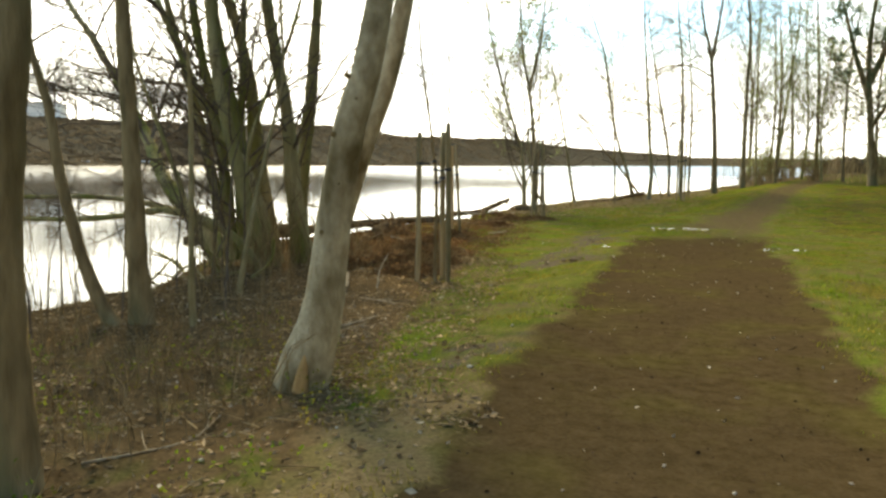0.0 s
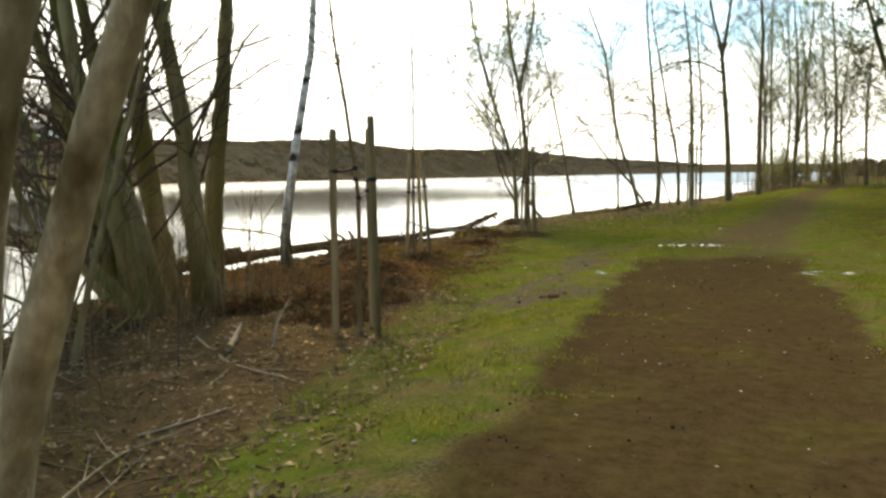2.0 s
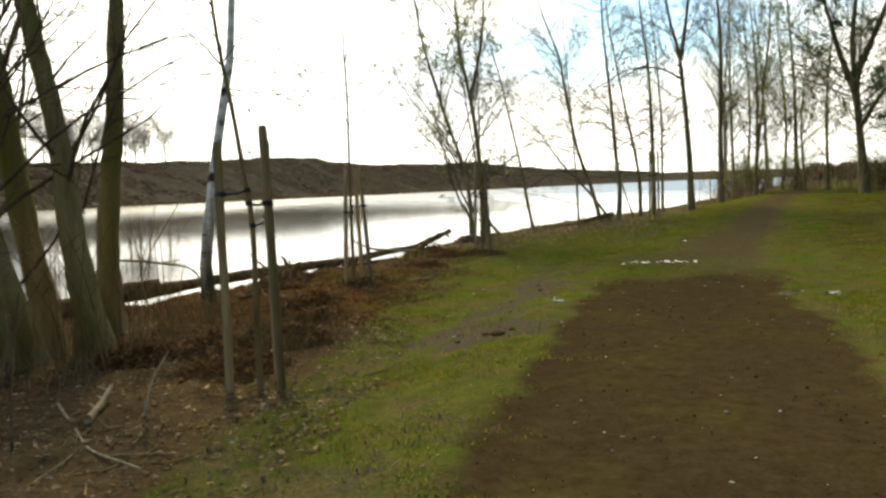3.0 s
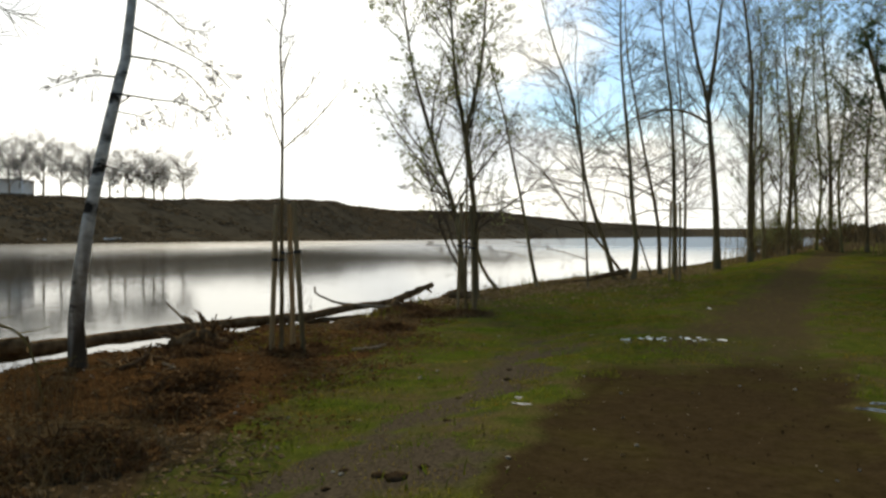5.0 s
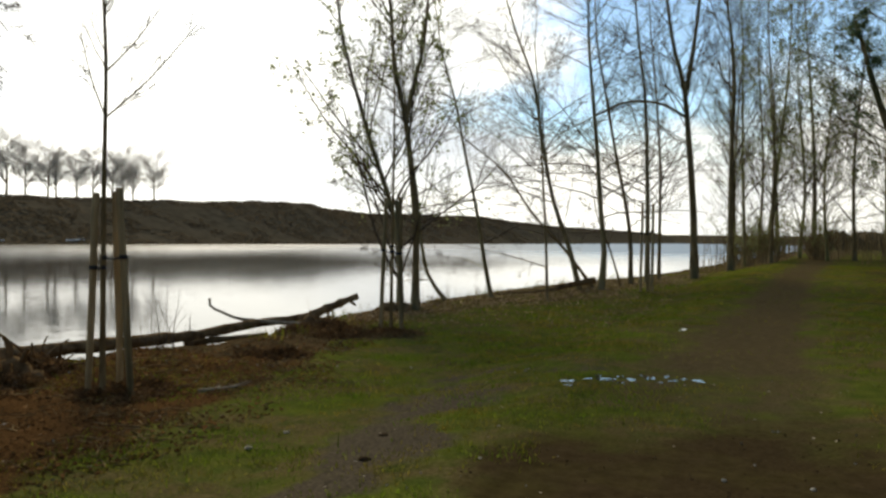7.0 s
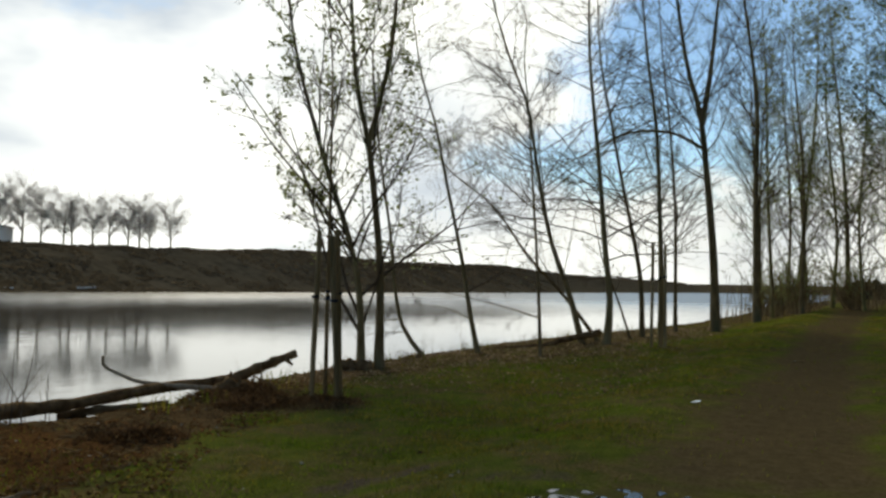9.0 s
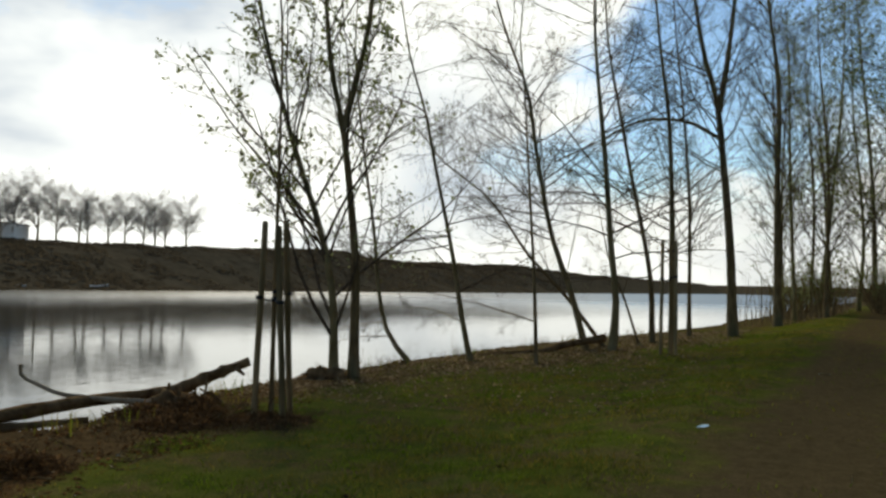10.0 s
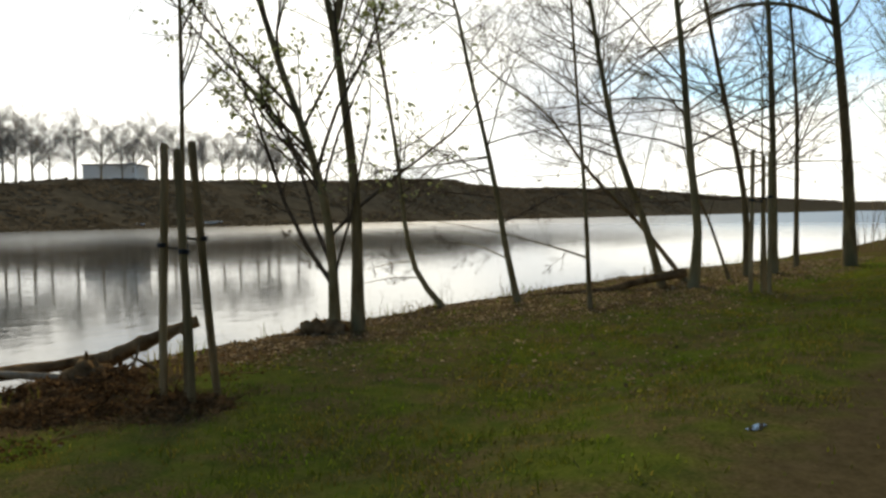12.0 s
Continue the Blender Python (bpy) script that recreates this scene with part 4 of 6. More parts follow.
tree("second smooth grey poplar trunk leaning beside its twin", [(-0.60, -2.99, -0.25), (-0.47, -2.94, 0.40), (-0.33, -2.87, 0.9), (-0.185, -2.81, 1.45), (-0.02, -2.73, 1.98), (0.08, -2.69, 2.4)],
     0.092, 9.5, bark_poplar, 16, 6, 4, 40, 0.3, 0.25, 0.45, flare=0.3, sides=16, uneven=0.35)
tree("thin upright stem in the dead undergrowth", [(-2.42, -2.10, -0.3), (-2.45, -2.09, 0.29), (-2.55, -1.95, 1.29), (-2.60, -1.90, 2.2)], 0.028, 4.6, bark_grey, 8, 4, 3, 40, 0.3, 0.25, 0.4, flare=0.15)
tree("thin pale stem leaning over the bank", [(-3.55, 0.1, -0.3), (-3.58, 0.45, 0.7), (-3.60, 0.85, 1.67), (-3.55, 1.1, 2.6)], 0.030, 4.8, bark_grey, 8, 4, 3, 40, 0.3, 0.25, 0.4, flare=0.15)
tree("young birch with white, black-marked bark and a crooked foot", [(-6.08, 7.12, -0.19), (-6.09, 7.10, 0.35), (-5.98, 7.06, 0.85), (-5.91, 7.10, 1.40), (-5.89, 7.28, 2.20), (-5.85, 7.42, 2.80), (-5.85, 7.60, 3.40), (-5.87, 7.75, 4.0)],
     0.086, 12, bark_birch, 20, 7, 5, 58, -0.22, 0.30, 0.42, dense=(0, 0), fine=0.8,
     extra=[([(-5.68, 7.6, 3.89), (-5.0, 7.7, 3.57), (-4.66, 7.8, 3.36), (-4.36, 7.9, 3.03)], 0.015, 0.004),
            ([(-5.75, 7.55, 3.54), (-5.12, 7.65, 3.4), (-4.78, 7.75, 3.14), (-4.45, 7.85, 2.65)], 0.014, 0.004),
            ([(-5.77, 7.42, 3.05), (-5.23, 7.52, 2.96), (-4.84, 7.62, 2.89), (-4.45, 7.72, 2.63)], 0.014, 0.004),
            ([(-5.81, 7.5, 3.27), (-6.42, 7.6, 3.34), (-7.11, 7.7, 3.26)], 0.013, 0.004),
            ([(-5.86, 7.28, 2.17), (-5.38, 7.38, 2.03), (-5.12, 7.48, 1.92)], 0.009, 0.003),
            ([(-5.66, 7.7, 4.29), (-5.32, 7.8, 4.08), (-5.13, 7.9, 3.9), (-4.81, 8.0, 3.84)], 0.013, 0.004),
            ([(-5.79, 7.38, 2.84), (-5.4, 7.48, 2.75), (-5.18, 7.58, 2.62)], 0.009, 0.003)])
tree("dark upright willow trunk at the water's edge", [(-5.29, 4.16, -0.06), (-5.26, 4.17, 1.00), (-5.11, 4.24, 2.49), (-5.02, 4.29, 3.96)], 0.14, 10, bark_willow, 16, 6, 4, 45, 0.2, 0.24, 0.4, sides=12)
tree("old many-stemmed willow with mossy furrowed bark", [(-4.52, 3.15, -0.37), (-4.68, 3.06, 0.91), (-4.79, 3.02, 2.18), (-4.96, 2.93, 3.17), (-5.04, 2.90, 3.69)],
     0.14, 9, bark_willow, 22, 6, 4, 45, 0.2, 0.25, 0.08, flare=0.6, sides=12, carry=2.6,
     extra=[([(-5.01, 3.08, -0.48), (-5.31, 2.95, 1.39), (-5.38, 2.91, 2.40), (-5.54, 2.84, 3.27), (-6.00, 2.70, 4.82)], 0.15, 0.05),
            ([(-4.51, 2.14, -0.54), (-4.70, 1.82, 0.75), (-4.92, 1.71, 1.82), (-5.10, 1.64, 2.76), (-5.23, 1.59, 4.27)], 0.13, 0.04),
            ([(-4.73, 2.59, -0.48), (-5.06, 2.42, 0.85), (-5.23, 2.25, 2.06), (-5.51, 2.14, 3.61)], 0.13, 0.05),
            ([(-4.62, 2.42, -0.48), (-4.68, 2.25, 0.40), (-5.01, 2.20, 1.29), (-5.67, 2.03, 2.28), (-6.22, 1.81, 3.61)], 0.10, 0.035),
            ([(-4.68, 1.81, 0.85), (-4.63, 1.80, 1.58), (-4.38, 1.91, 2.39), (-4.09, 2.04, 3.13), (-3.79, 2.14, 4.27)], 0.035, 0.015),
            ([(-4.35, 1.92, -0.48), (-4.67, 1.61, 0.17), (-5.08, 1.43, 0.47), (-5.67, 1.15, 0.63), (-6.45, 0.82, 0.51)], 0.085, 0.04),
            ([(-4.79, 1.44, -0.55), (-5.00, 1.33, -0.04), (-5.19, 1.25, 0.44)], 0.055, 0.03)])
tree("leaning willow bough clump hanging over the lake", [(-5.9, 3.0, -0.3), (-7.39, 3.2, 0.89), (-9.1, 4.37, 2.03), (-10.3, 4.3, 3.8), (-10.9, 4.3, 4.5)],
     0.15, 7.5, bark_willow, 34, 7, 5, 50, 0.15, 0.40, 0.2, sides=11, carry=2.2,
     extra=[([(-5.4, 2.4, -0.2), (-5.53, 2.27, 1.68), (-5.84, 2.13, 3.33), (-6.1, 2.10, 5.5)], 0.11, 0.04),
            ([(-5.5, 2.25, 0.3), (-5.65, 2.2, 1.2), (-5.85, 2.13, 2.11), (-6.16, 1.99, 3.33), (-6.6, 1.9, 5.0)], 0.09, 0.03),
            ([(-5.25, 2.5, -0.2), (-5.24, 2.39, 0.79), (-5.21, 2.40, 2.13), (-5.15, 2.43, 4.5)], 0.09, 0.04),
            ([(-5.7, 2.6, -0.1), (-6.1, 2.77, 0.25), (-6.73, 2.45, 0.55), (-7.76, 2.00, 0.72), (-9.2, 1.45, 0.70)], 0.065, 0.03)])


# ---- staked saplings ----
def rounded_post(base, top, r):
    """A turned stake: slightly tapered, with a chamfered head."""
    base, top = np.asarray(base, float), np.asarray(top, float)
    t = np.array([0, 0.02, 0.3, 0.6, 0.9, 0.985, 0.997, 1.0])
    rr = r * np.array([0.96, 1.0, 1.03, 0.99, 1.0, 0.98, 0.84, 0.6])
    p = base + (top - base) * t[:, None]
    p[2:5] += rng.normal(size=(3, 3)) * 0.004
    g = Geo()
    g.tubes(p[None], rr[None], 12)
    return g


def strap(a, b, z_drop=0.015):
    """A flat rubber band from stake to stem, with a turn round each."""
    a, b = np.asarray(a, float), np.asarray(b, float)
    g = Geo()
    d = (b - a) / np.linalg.norm(b - a)
    n = np.cross(d, (0, 0, 1))
    for off in (0.012, -0.012):
        mid = (a + b) / 2 + n * off - np.array([0, 0, z_drop])
        p = spline([a + n * off * 2, mid, b + n * off], 6)
        g.tubes(p[None], np.full((1, 6), 0.011), 6)
    for c, r in ((a, 0.041), (b, 0.022)):
        th = np.linspace(0, 2 * math.pi, 15)
        ring = c + np.stack([np.cos(th) * r, np.sin(th) * r, np.zeros(15)], 1)
        for dz in (-0.012, 0, 0.012):
            g.tubes((ring + (0, 0, dz))[None], np.full((1, 15), 0.009), 5)
    return g


def tree_support(label, stakes, straps, r=0.036):
    at = np.mean([s[0] for s in stakes], axis=0)
    at[2] = ground_z(at[0], at[1])
    ob = thing("tree_support", at, label, "tree stakes", "staked saplings' supports")
    for b, t in stakes:
        b = np.array(b, float)
        b[2] = ground_z(b[0], b[1]) - 0.04
        part("stake", rounded_post(b - at, np.array(t) - at, r), stake_wood, ob)
    for a, b in straps:
        part("strap", strap(np.array(a) - at, np.array(b) - at), rubber, ob, "black rubber strap")
    return ob


SAP = "planted saplings"
tree_support("three round wooden stakes holding a sapling on the bare bank",
             [((-1.83, 1.80, -0.2), (-1.815, 1.775, 1.815)), ((-1.46, 2.0, -0.2), (-1.43, 1.84, 1.935)), ((-1.66, 2.27, -0.2), (-1.68, 2.25, 1.84))],
             [((-1.82, 1.79, 1.40), (-1.66, 1.93, 1.43)), ((-1.44, 1.88, 1.32), (-1.65, 1.93, 1.32)), ((-1.68, 2.25, 1.20), (-1.63, 1.94, 1.14))])
tree("thin dark sapling tied between stakes, leaning slightly", [(-1.63, 1.94, -0.14), (-1.63, 1.94, 1.11), (-1.67, 1.93, 1.47), (-1.75, 1.89, 2.14), (-1.82, 1.86, 2.59), (-1.87, 1.84, 3.14)],
     0.020, 4.3, bark_brown, 6, 3, 2, 42, 0.35, 0.2, 0.55, flare=0.1, group=SAP, name="sapling", category="sapling", dense=(0, 0))
tree_support("three round wooden stakes round a sapling near the shore",
             [((-4.72, 9.18, -0.2), (-4.66, 9.205, 1.75)), ((-4.53, 9.42, -0.2), (-4.56, 9.36, 1.77)), ((-4.28, 9.30, -0.2), (-4.44, 9.28, 1.80))],
             [((-4.68, 9.20, 1.00), (-4.60, 9.25, 1.00)), ((-4.38, 9.29, 1.11), (-4.59, 9.25, 1.10))])
tree("young bare sapling with upswept branches inside its stakes", [(-4.60, 9.25, -0.26), (-4.61, 9.25, 1.54), (-4.61, 9.26, 2.53), (-4.61, 9.26, 3.09), (-4.64, 9.25, 4.01)],
     0.026, 5.2, bark_brown, 9, 3, 2, 40, 0.35, 0.2, 0.55, flare=0.1,
     extra=[([(-4.61, 9.26, 2.5), (-4.20, 9.41, 2.89), (-3.75, 9.58, 3.44)], 0.010, 0.004), ([(-4.60, 9.26, 2.97), (-4.35, 9.36, 3.25), (-4.1, 9.45, 3.6)], 0.009, 0.004),
            ([(-4.62, 9.25, 2.55), (-4.74, 9.2, 2.9), (-4.85, 9.17, 3.34)], 0.009, 0.004)], group=SAP, name="sapling", category="sapling", dense=(0, 0))
tree_support("three tall wooden stakes round a sapling beside the fallen log",
             [((-4.52, 15.42, -0.2), (-4.47, 15.45, 2.01)), ((-4.10, 15.38, -0.2), (-4.25, 15.41, 1.95)), ((-4.36, 15.90, -0.2), (-4.265, 15.57, 2.03))],
             [((-4.50, 15.43, 1.13), (-4.42, 15.58, 1.10)), ((-4.19, 15.40, 1.08), (-4.40, 15.59, 1.12)), ((-4.30, 15.70, 1.18), (-4.41, 15.59, 1.20))])
tree("young bare sapling with thin upright twigs inside its stakes", [(-4.41, 15.59, -0.05), (-4.41, 15.59, 1.64), (-4.41, 15.60, 2.52), (-4.41, 15.59, 3.98)],
     0.022, 5.4, bark_brown, 14, 4, 2, 36, 0.4, 0.24, 0.42, flare=0.1, group=SAP, name="sapling", category="sapling", dense=(0, 0),
     extra=[([(-4.42, 15.58, 2.28), (-4.26, 15.69, 2.48), (-4.03, 15.84, 2.79)], 0.009, 0.003)])
tree_support("wooden stakes round a sapling further along the shore",
             [((-1.69, 24.98, 0), (-1.67, 24.99, 2.36)), ((-1.52, 25.25, 0), (-1.55, 25.2, 2.28)), ((-1.40, 25.02, 0), (-1.41, 25.05, 2.33))],
             [((-1.68, 24.98, 1.55), (-1.55, 25.08, 1.53)), ((-1.41, 25.05, 1.6), (-1.53, 25.08, 1.58))])
tree("thin sapling tied to stakes further along the shore", [(-1.54, 25.08, 0), (-1.54, 25.08, 2.0), (-1.56, 25.1, 3.4)], 0.024, 5.0, bark_grey, 14, 4, 2, 38, 0.35, 0.24, 0.4,
     flare=0.1, group=SAP, name="sapling", category="sapling", dense=(0, 0))


# ---- logs and dead wood ----
def limb(pts, ra, rb, count=16, sides=11, knots=0.10):
    g = Geo()
    p = spline(pts, count)
    r = np.linspace(ra, rb, count) * (1 + knots * rng.normal(size=count))
    g.tubes(p[None], r[None], sides)
    g.v[-1] = g.v[-1] + rng.normal(size=g.v[-1].shape) * 0.055 * (ra + rb) / 2
    return g


def local(pts, at):
    return [tuple(np.asarray(p, float) - at) for p in pts]


at = np.array([-6.9, 12.0, -0.45])
log = thing("fallen_log", at, "long dark fallen trunk lying along the water's edge", "log")
part("trunk", limb(local([(-8.3, 5.4, -0.36), (-7.85, 7.3, -0.28), (-7.4, 9.4, -0.21), (-6.98, 11.6, -0.20), (-6.95, 13.6, -0.26), (-6.75, 15.0, -0.19), (-6.25, 16.15, -0.12)], at), 0.118, 0.068, 40, 14), log_wood, log)
part("branch", limb(local([(-6.55, 15.95, -0.26), (-6.35, 16.3, -0.12), (-6.05, 16.55, 0.05), (-5.73, 16.88, 0.22)], at), 0.10, 0.062), log_wood, log, "broken upturned branch with pale end")
part("branch", limb(local([(-5.82, 16.72, 0.16), (-5.74, 16.7, 0.10), (-5.68, 16.72, 0.06)], at), 0.035, 0.02, 6, 8), log_wood, log)
part("branch", limb(local([(-6.1, 15.45, -0.2), (-6.65, 15.1, -0.15), (-7.05, 14.92, -0.10), (-7.32, 14.79, 0.02), (-7.46, 14.72, 0.10), (-7.48, 14.71, 0.24)], at), 0.042, 0.018), bare_wood, log, "pale barkless thin branch")
part("branch", limb(local([(-7.2, 13.7, -0.42), (-6.7, 14.2, -0.36), (-6.2, 14.6, -0.30)], at), 0.06, 0.035), log_wood, log)

at = np.array([-5.2, 25.0, -0.3])
log = thing("fallen_log", at, "slim grey trunk lying across the bank among the shore trees", "log")
part("trunk", limb(local([(-7.14, 23.64, -0.40), (-5.75, 24.53, -0.22), (-4.45, 25.35, -0.10), (-3.95, 25.67, 0.05), (-3.13, 26.19, 0.24)], at), 0.05, 0.085, 20), log_wood, log)
at = np.array([-8.0, 5.5, -0.45])
log = thing("fallen_log", at, "second dark trunk half sunk in the water", "log")
part("trunk", limb(local([(-9.6, 6.2, -0.5), (-8.6, 6.6, -0.38), (-7.9, 7.1, -0.20), (-7.35, 7.5, -0.12)], at), 0.15, 0.12, 16, 12), log_wood, log)


def debris(label, centre, count, spread, size, mat, name="driftwood"):
    cx, cy = centre
    at = np.array([cx, cy, ground_z(cx, cy)])
    ob = thing(name, at, label, "driftwood")
    for _ in range(count):
        a = rng.uniform(0, 2 * math.pi)
        o = np.array([rng.normal(0, spread), rng.normal(0, spread), 0])
        ln = size * rng.uniform(0.5, 1.2)
        zb = ground_z(cx + o[0], cy + o[1]) - at[2]
        tilt = min(abs(rng.normal(0, 0.35)), 0.8)
        d = np.array([math.cos(a) * math.cos(tilt), math.sin(a) * math.cos(tilt), math.sin(tilt)]) * ln
        p0 = o + (0, 0, zb + 0.01)
        part("branch", limb([p0, p0 + d * 0.5 + rng.normal(size=3) * 0.06 * ln, p0 + d + rng.normal(size=3) * 0.1 * ln], rng.uniform(0.018, 0.045), 0.010, 7, 7), mat, ob)
    return ob


debris("tangle of broken roots and branches beside the fallen trunk", (-6.45, 9.8), 20, 0.33, 0.75, log_wood)
debris("small heap of dead branches on the bare bank", (-5.5, 7.7), 12, 0.3, 0.55, log_wood)
debris("broken roots at the end of the fallen trunk", (-5.9, 15.9), 12, 0.25, 0.5, log_wood)
debris("scattered dead sticks on the bank by the willow", (-5.0, 1.4), 15, 0.42, 1.0, bark_willow)


def stick(label, pts, r, mat=pale_bark, lift=0.01):
    pts = [np.array([x, y, ground_z(x, y) + (rest[0] if rest else lift)]) for x, y, *rest in pts]
    at = pts[0].copy()
    ob = thing("stick", at, label, "stick", "dead sticks on the bank")
    rel_ = [p - at for p in pts]
    stem = part("stem", limb(rel_, r, r * 0.45, 14, 8), mat, ob)
    way = rel_[-1] - rel_[0]
    for k in (0.35, 0.6, 0.8):                         # side twigs snapped short
        line_ = spline(rel_, 20)
        foot = line_[int(k * 19)]
        turn = rng.choice((-1, 1)) * rng.uniform(0.5, 0.9)
        d = np.array([way[0] * math.cos(turn) - way[1] * math.sin(turn), way[0] * math.sin(turn) + way[1] * math.cos(turn), 0]) * rng.uniform(0.2, 0.38)
        tip = foot + d + (0, 0, rng.uniform(0.01, 0.05))
        part("side_twig", limb([foot, (foot + tip) / 2 + rng.normal(size=3) * 0.012, tip], r * 0.45, r * 0.2, 7, 6), mat, stem)
    return ob


stick("pale dead branch lying on the leaf litter", [(-3.14, 1.27), (-2.4, 0.75), (-1.80, 0.27), (-1.17, 0.02)], 0.015)
stick("forked dead branch on the ground beside the grass", [(-0.70, -2.7), (-1.0, -1.9), (-0.98, -1.31)], 0.010)
stick("thin dead branch on the ground beside the grass", [(-0.48, -2.76), (-0.71, -2.31), (-0.92, -1.75)], 0.008)
stick("thin dead stick standing aslant in the bank", [(-2.07, 1.07), (-2.1, 1.2, 0.2), (-2.05, 1.35, 0.42)], 0.014)
stick("short weathered piece of branch on the litter", [(-2.45, 0.9, 0.03), (-2.6, 1.2, 0.05), (-2.72, 1.45, 0.12)], 0.035)
stick("curved dead stick in the leaf litter", [(-1.25, -1.5), (-1.11, -1.24), (-1.06, -0.85)], 0.015)
stick("long dead branch in the undergrowth", [(-0.40, -5.4), (-0.25, -5.2), (-0.22, -4.75), (-0.35, -4.3)], 0.010)
stick("bare twig on the reddish litter", [(-5.2, 7.6), (-4.8, 7.4), (-4.5, 6.9)], 0.02)
stick("pale broken stick on the bank", [(-3.7, 9.6), (-3.55, 9.85), (-3.45, 10.1, 0.04)], 0.026, bare_wood)
stick("dead branch reaching out over the water", [(-5.85, 4.9, 0.85), (-5.37, 5.17, 0.80), (-4.93, 5.37, 0.65), (-4.8, 5.5, 0.0)], 0.018, bark_willow)

# root stump at the foot of the poplars
at = np.array([-6.1, 19.38, ground_z(-6.1, 19.38)])
stump = thing("stump", at, "low mossy root stump at the foot of the poplars", "stump")
part("wood", limb([(-0.24, -0.15, 0.04), (-0.08, -0.05, 0.07), (0.10, 0.07, 0.07), (0.24, 0.16, 0.03)], 0.135, 0.12, 14, 12, 0.12), log_wood, stump)
for a, b, c in (((-0.18, -0.12, 0.0), (-0.30, -0.24, -0.02), (-0.42, -0.30, -0.08)), ((0.18, 0.08, 0.0), (0.34, 0.06, 0.0), (0.52, 0.10, -0.08)), ((0.0, -0.08, 0.0), (0.04, -0.22, -0.02), (0.12, -0.36, -0.08))):
    part("root", limb([a, b, c], 0.06, 0.025, 9, 8, 0.14), log_wood, stump)


# torn root stump in front of the long fallen trunk
at = np.array([-6.15, 9.45, ground_z(-6.15, 9.45)])
stump = thing("stump", at, "torn root stump with splintered ends beside the fallen trunk", "stump")
part("wood", limb([(-0.42, -0.16, -0.05), (-0.15, -0.04, 0.10), (0.12, 0.06, 0.14), (0.36, 0.14, -0.04)], 0.12, 0.10, 16, 12, 0.18), log_wood, stump)
for a, b, c in (((-0.10, 0.0, 0.05), (-0.14, 0.02, 0.32), (-0.30, 0.0, 0.44)), ((0.02, 0.02, 0.10), (0.05, 0.0, 0.36), (0.01, -0.05, 0.52)), ((0.12, 0.04, 0.06), (0.20, 0.06, 0.30), (0.30, 0.02, 0.40)),
                ((-0.25, -0.08, 0.05), (-0.48, -0.16, 0.16), (-0.70, -0.20, 0.12)), ((0.20, 0.02, 0.05), (0.30, -0.14, 0.08), (0.42, -0.30, -0.02)), ((-0.02, -0.06, 0.05), (-0.05, -0.24, 0.10), (-0.02, -0.42, -0.02))):
    part("root", limb([a, b, c], 0.055, 0.018, 9, 8, 0.16), log_wood, stump)
for x, y, z in ((0.03, -0.08, 0.18), (0.16, -0.05, 0.12)):
    part("splinter", limb([(x, y, z - 0.12), (x + 0.01, y - 0.03, z), (x + 0.03, y - 0.05, z + 0.12)], 0.030, 0.006, 6, 6), torn_wood, stump, "bare orange torn wood")

# splintered butt where the log's upturned branch breaks away
at = np.array([-6.0, 15.75, ground_z(-6.0, 15.75)])
butt = thing("stump", at, "rotten splintered stump under the upturned branch", "stump")
part("wood", limb([(-0.30, -0.20, -0.02), (-0.10, -0.05, 0.10), (0.12, 0.05, 0.10), (0.30, 0.08, -0.04)], 0.12, 0.09, 14, 12, 0.2), log_wood, butt)
for a, b, c in (((-0.08, 0.0, 0.05), (-0.10, 0.0, 0.22), (-0.07, -0.02, 0.34)), ((0.06, 0.0, 0.05), (0.08, 0.0, 0.20), (0.05, -0.03, 0.30)), ((0.15, 0.0, 0.05), (0.24, -0.12, 0.08), (0.38, -0.24, 0.0))):
    part("root", limb([a, b, c], 0.05, 0.012, 8, 8, 0.18), log_wood, butt)

# trunk rising from the water's edge towards the poplars' stump
at = np.array([-6.4, 18.4, -0.38])
log = thing("fallen_log", at, "low sunken trunk along the shore beside the poplars", "log")
part("trunk", limb(local([(-6.55, 17.3, -0.42), (-6.5, 18.0, -0.36), (-6.42, 18.8, -0.32), (-6.25, 19.45, -0.26)], at), 0.06, 0.085, 18, 11), log_wood, log)


# ---- puddles, clods, stones ----
def puddle(x, y, w, l, turn=0.0):
    n = 18
    th = np.linspace(0, 2 * math.pi, n, endpoint=False)
    rad = 1 + 0.28 * np.sin(th * 2 + rng.uniform(0, 6)) + 0.18 * np.sin(th * 3 + rng.uniform(0, 6)) + rng.normal(0, 0.06, n)
    px, py = rad * np.cos(th) * w / 2, rad * np.sin(th) * l / 2
    c, s = math.cos(turn), math.sin(turn)
    px, py = px * c - py * s, px * s + py * c
    z = ground_z(x, y)
    g = Geo()
    top = float(np.percentile(height(x + px, y + py), 60)) - z + 0.002
    rings = [np.stack([px * k, py * k, np.full(n, top)], 1) for k in (1.0, 0.6)]
    g.add(np.vstack(rings), [[i, (i + 1) % n, n + (i + 1) % n, n + i] for i in range(n)])
    g.f.append(list(range(n, 2 * n)))
    ob = new("puddle", g.mesh("puddle", puddle_water))
    ob.location = (x, y, z)
    return tagged(ob, "shallow puddle on the track reflecting the sky", "puddle", "puddles on the track")


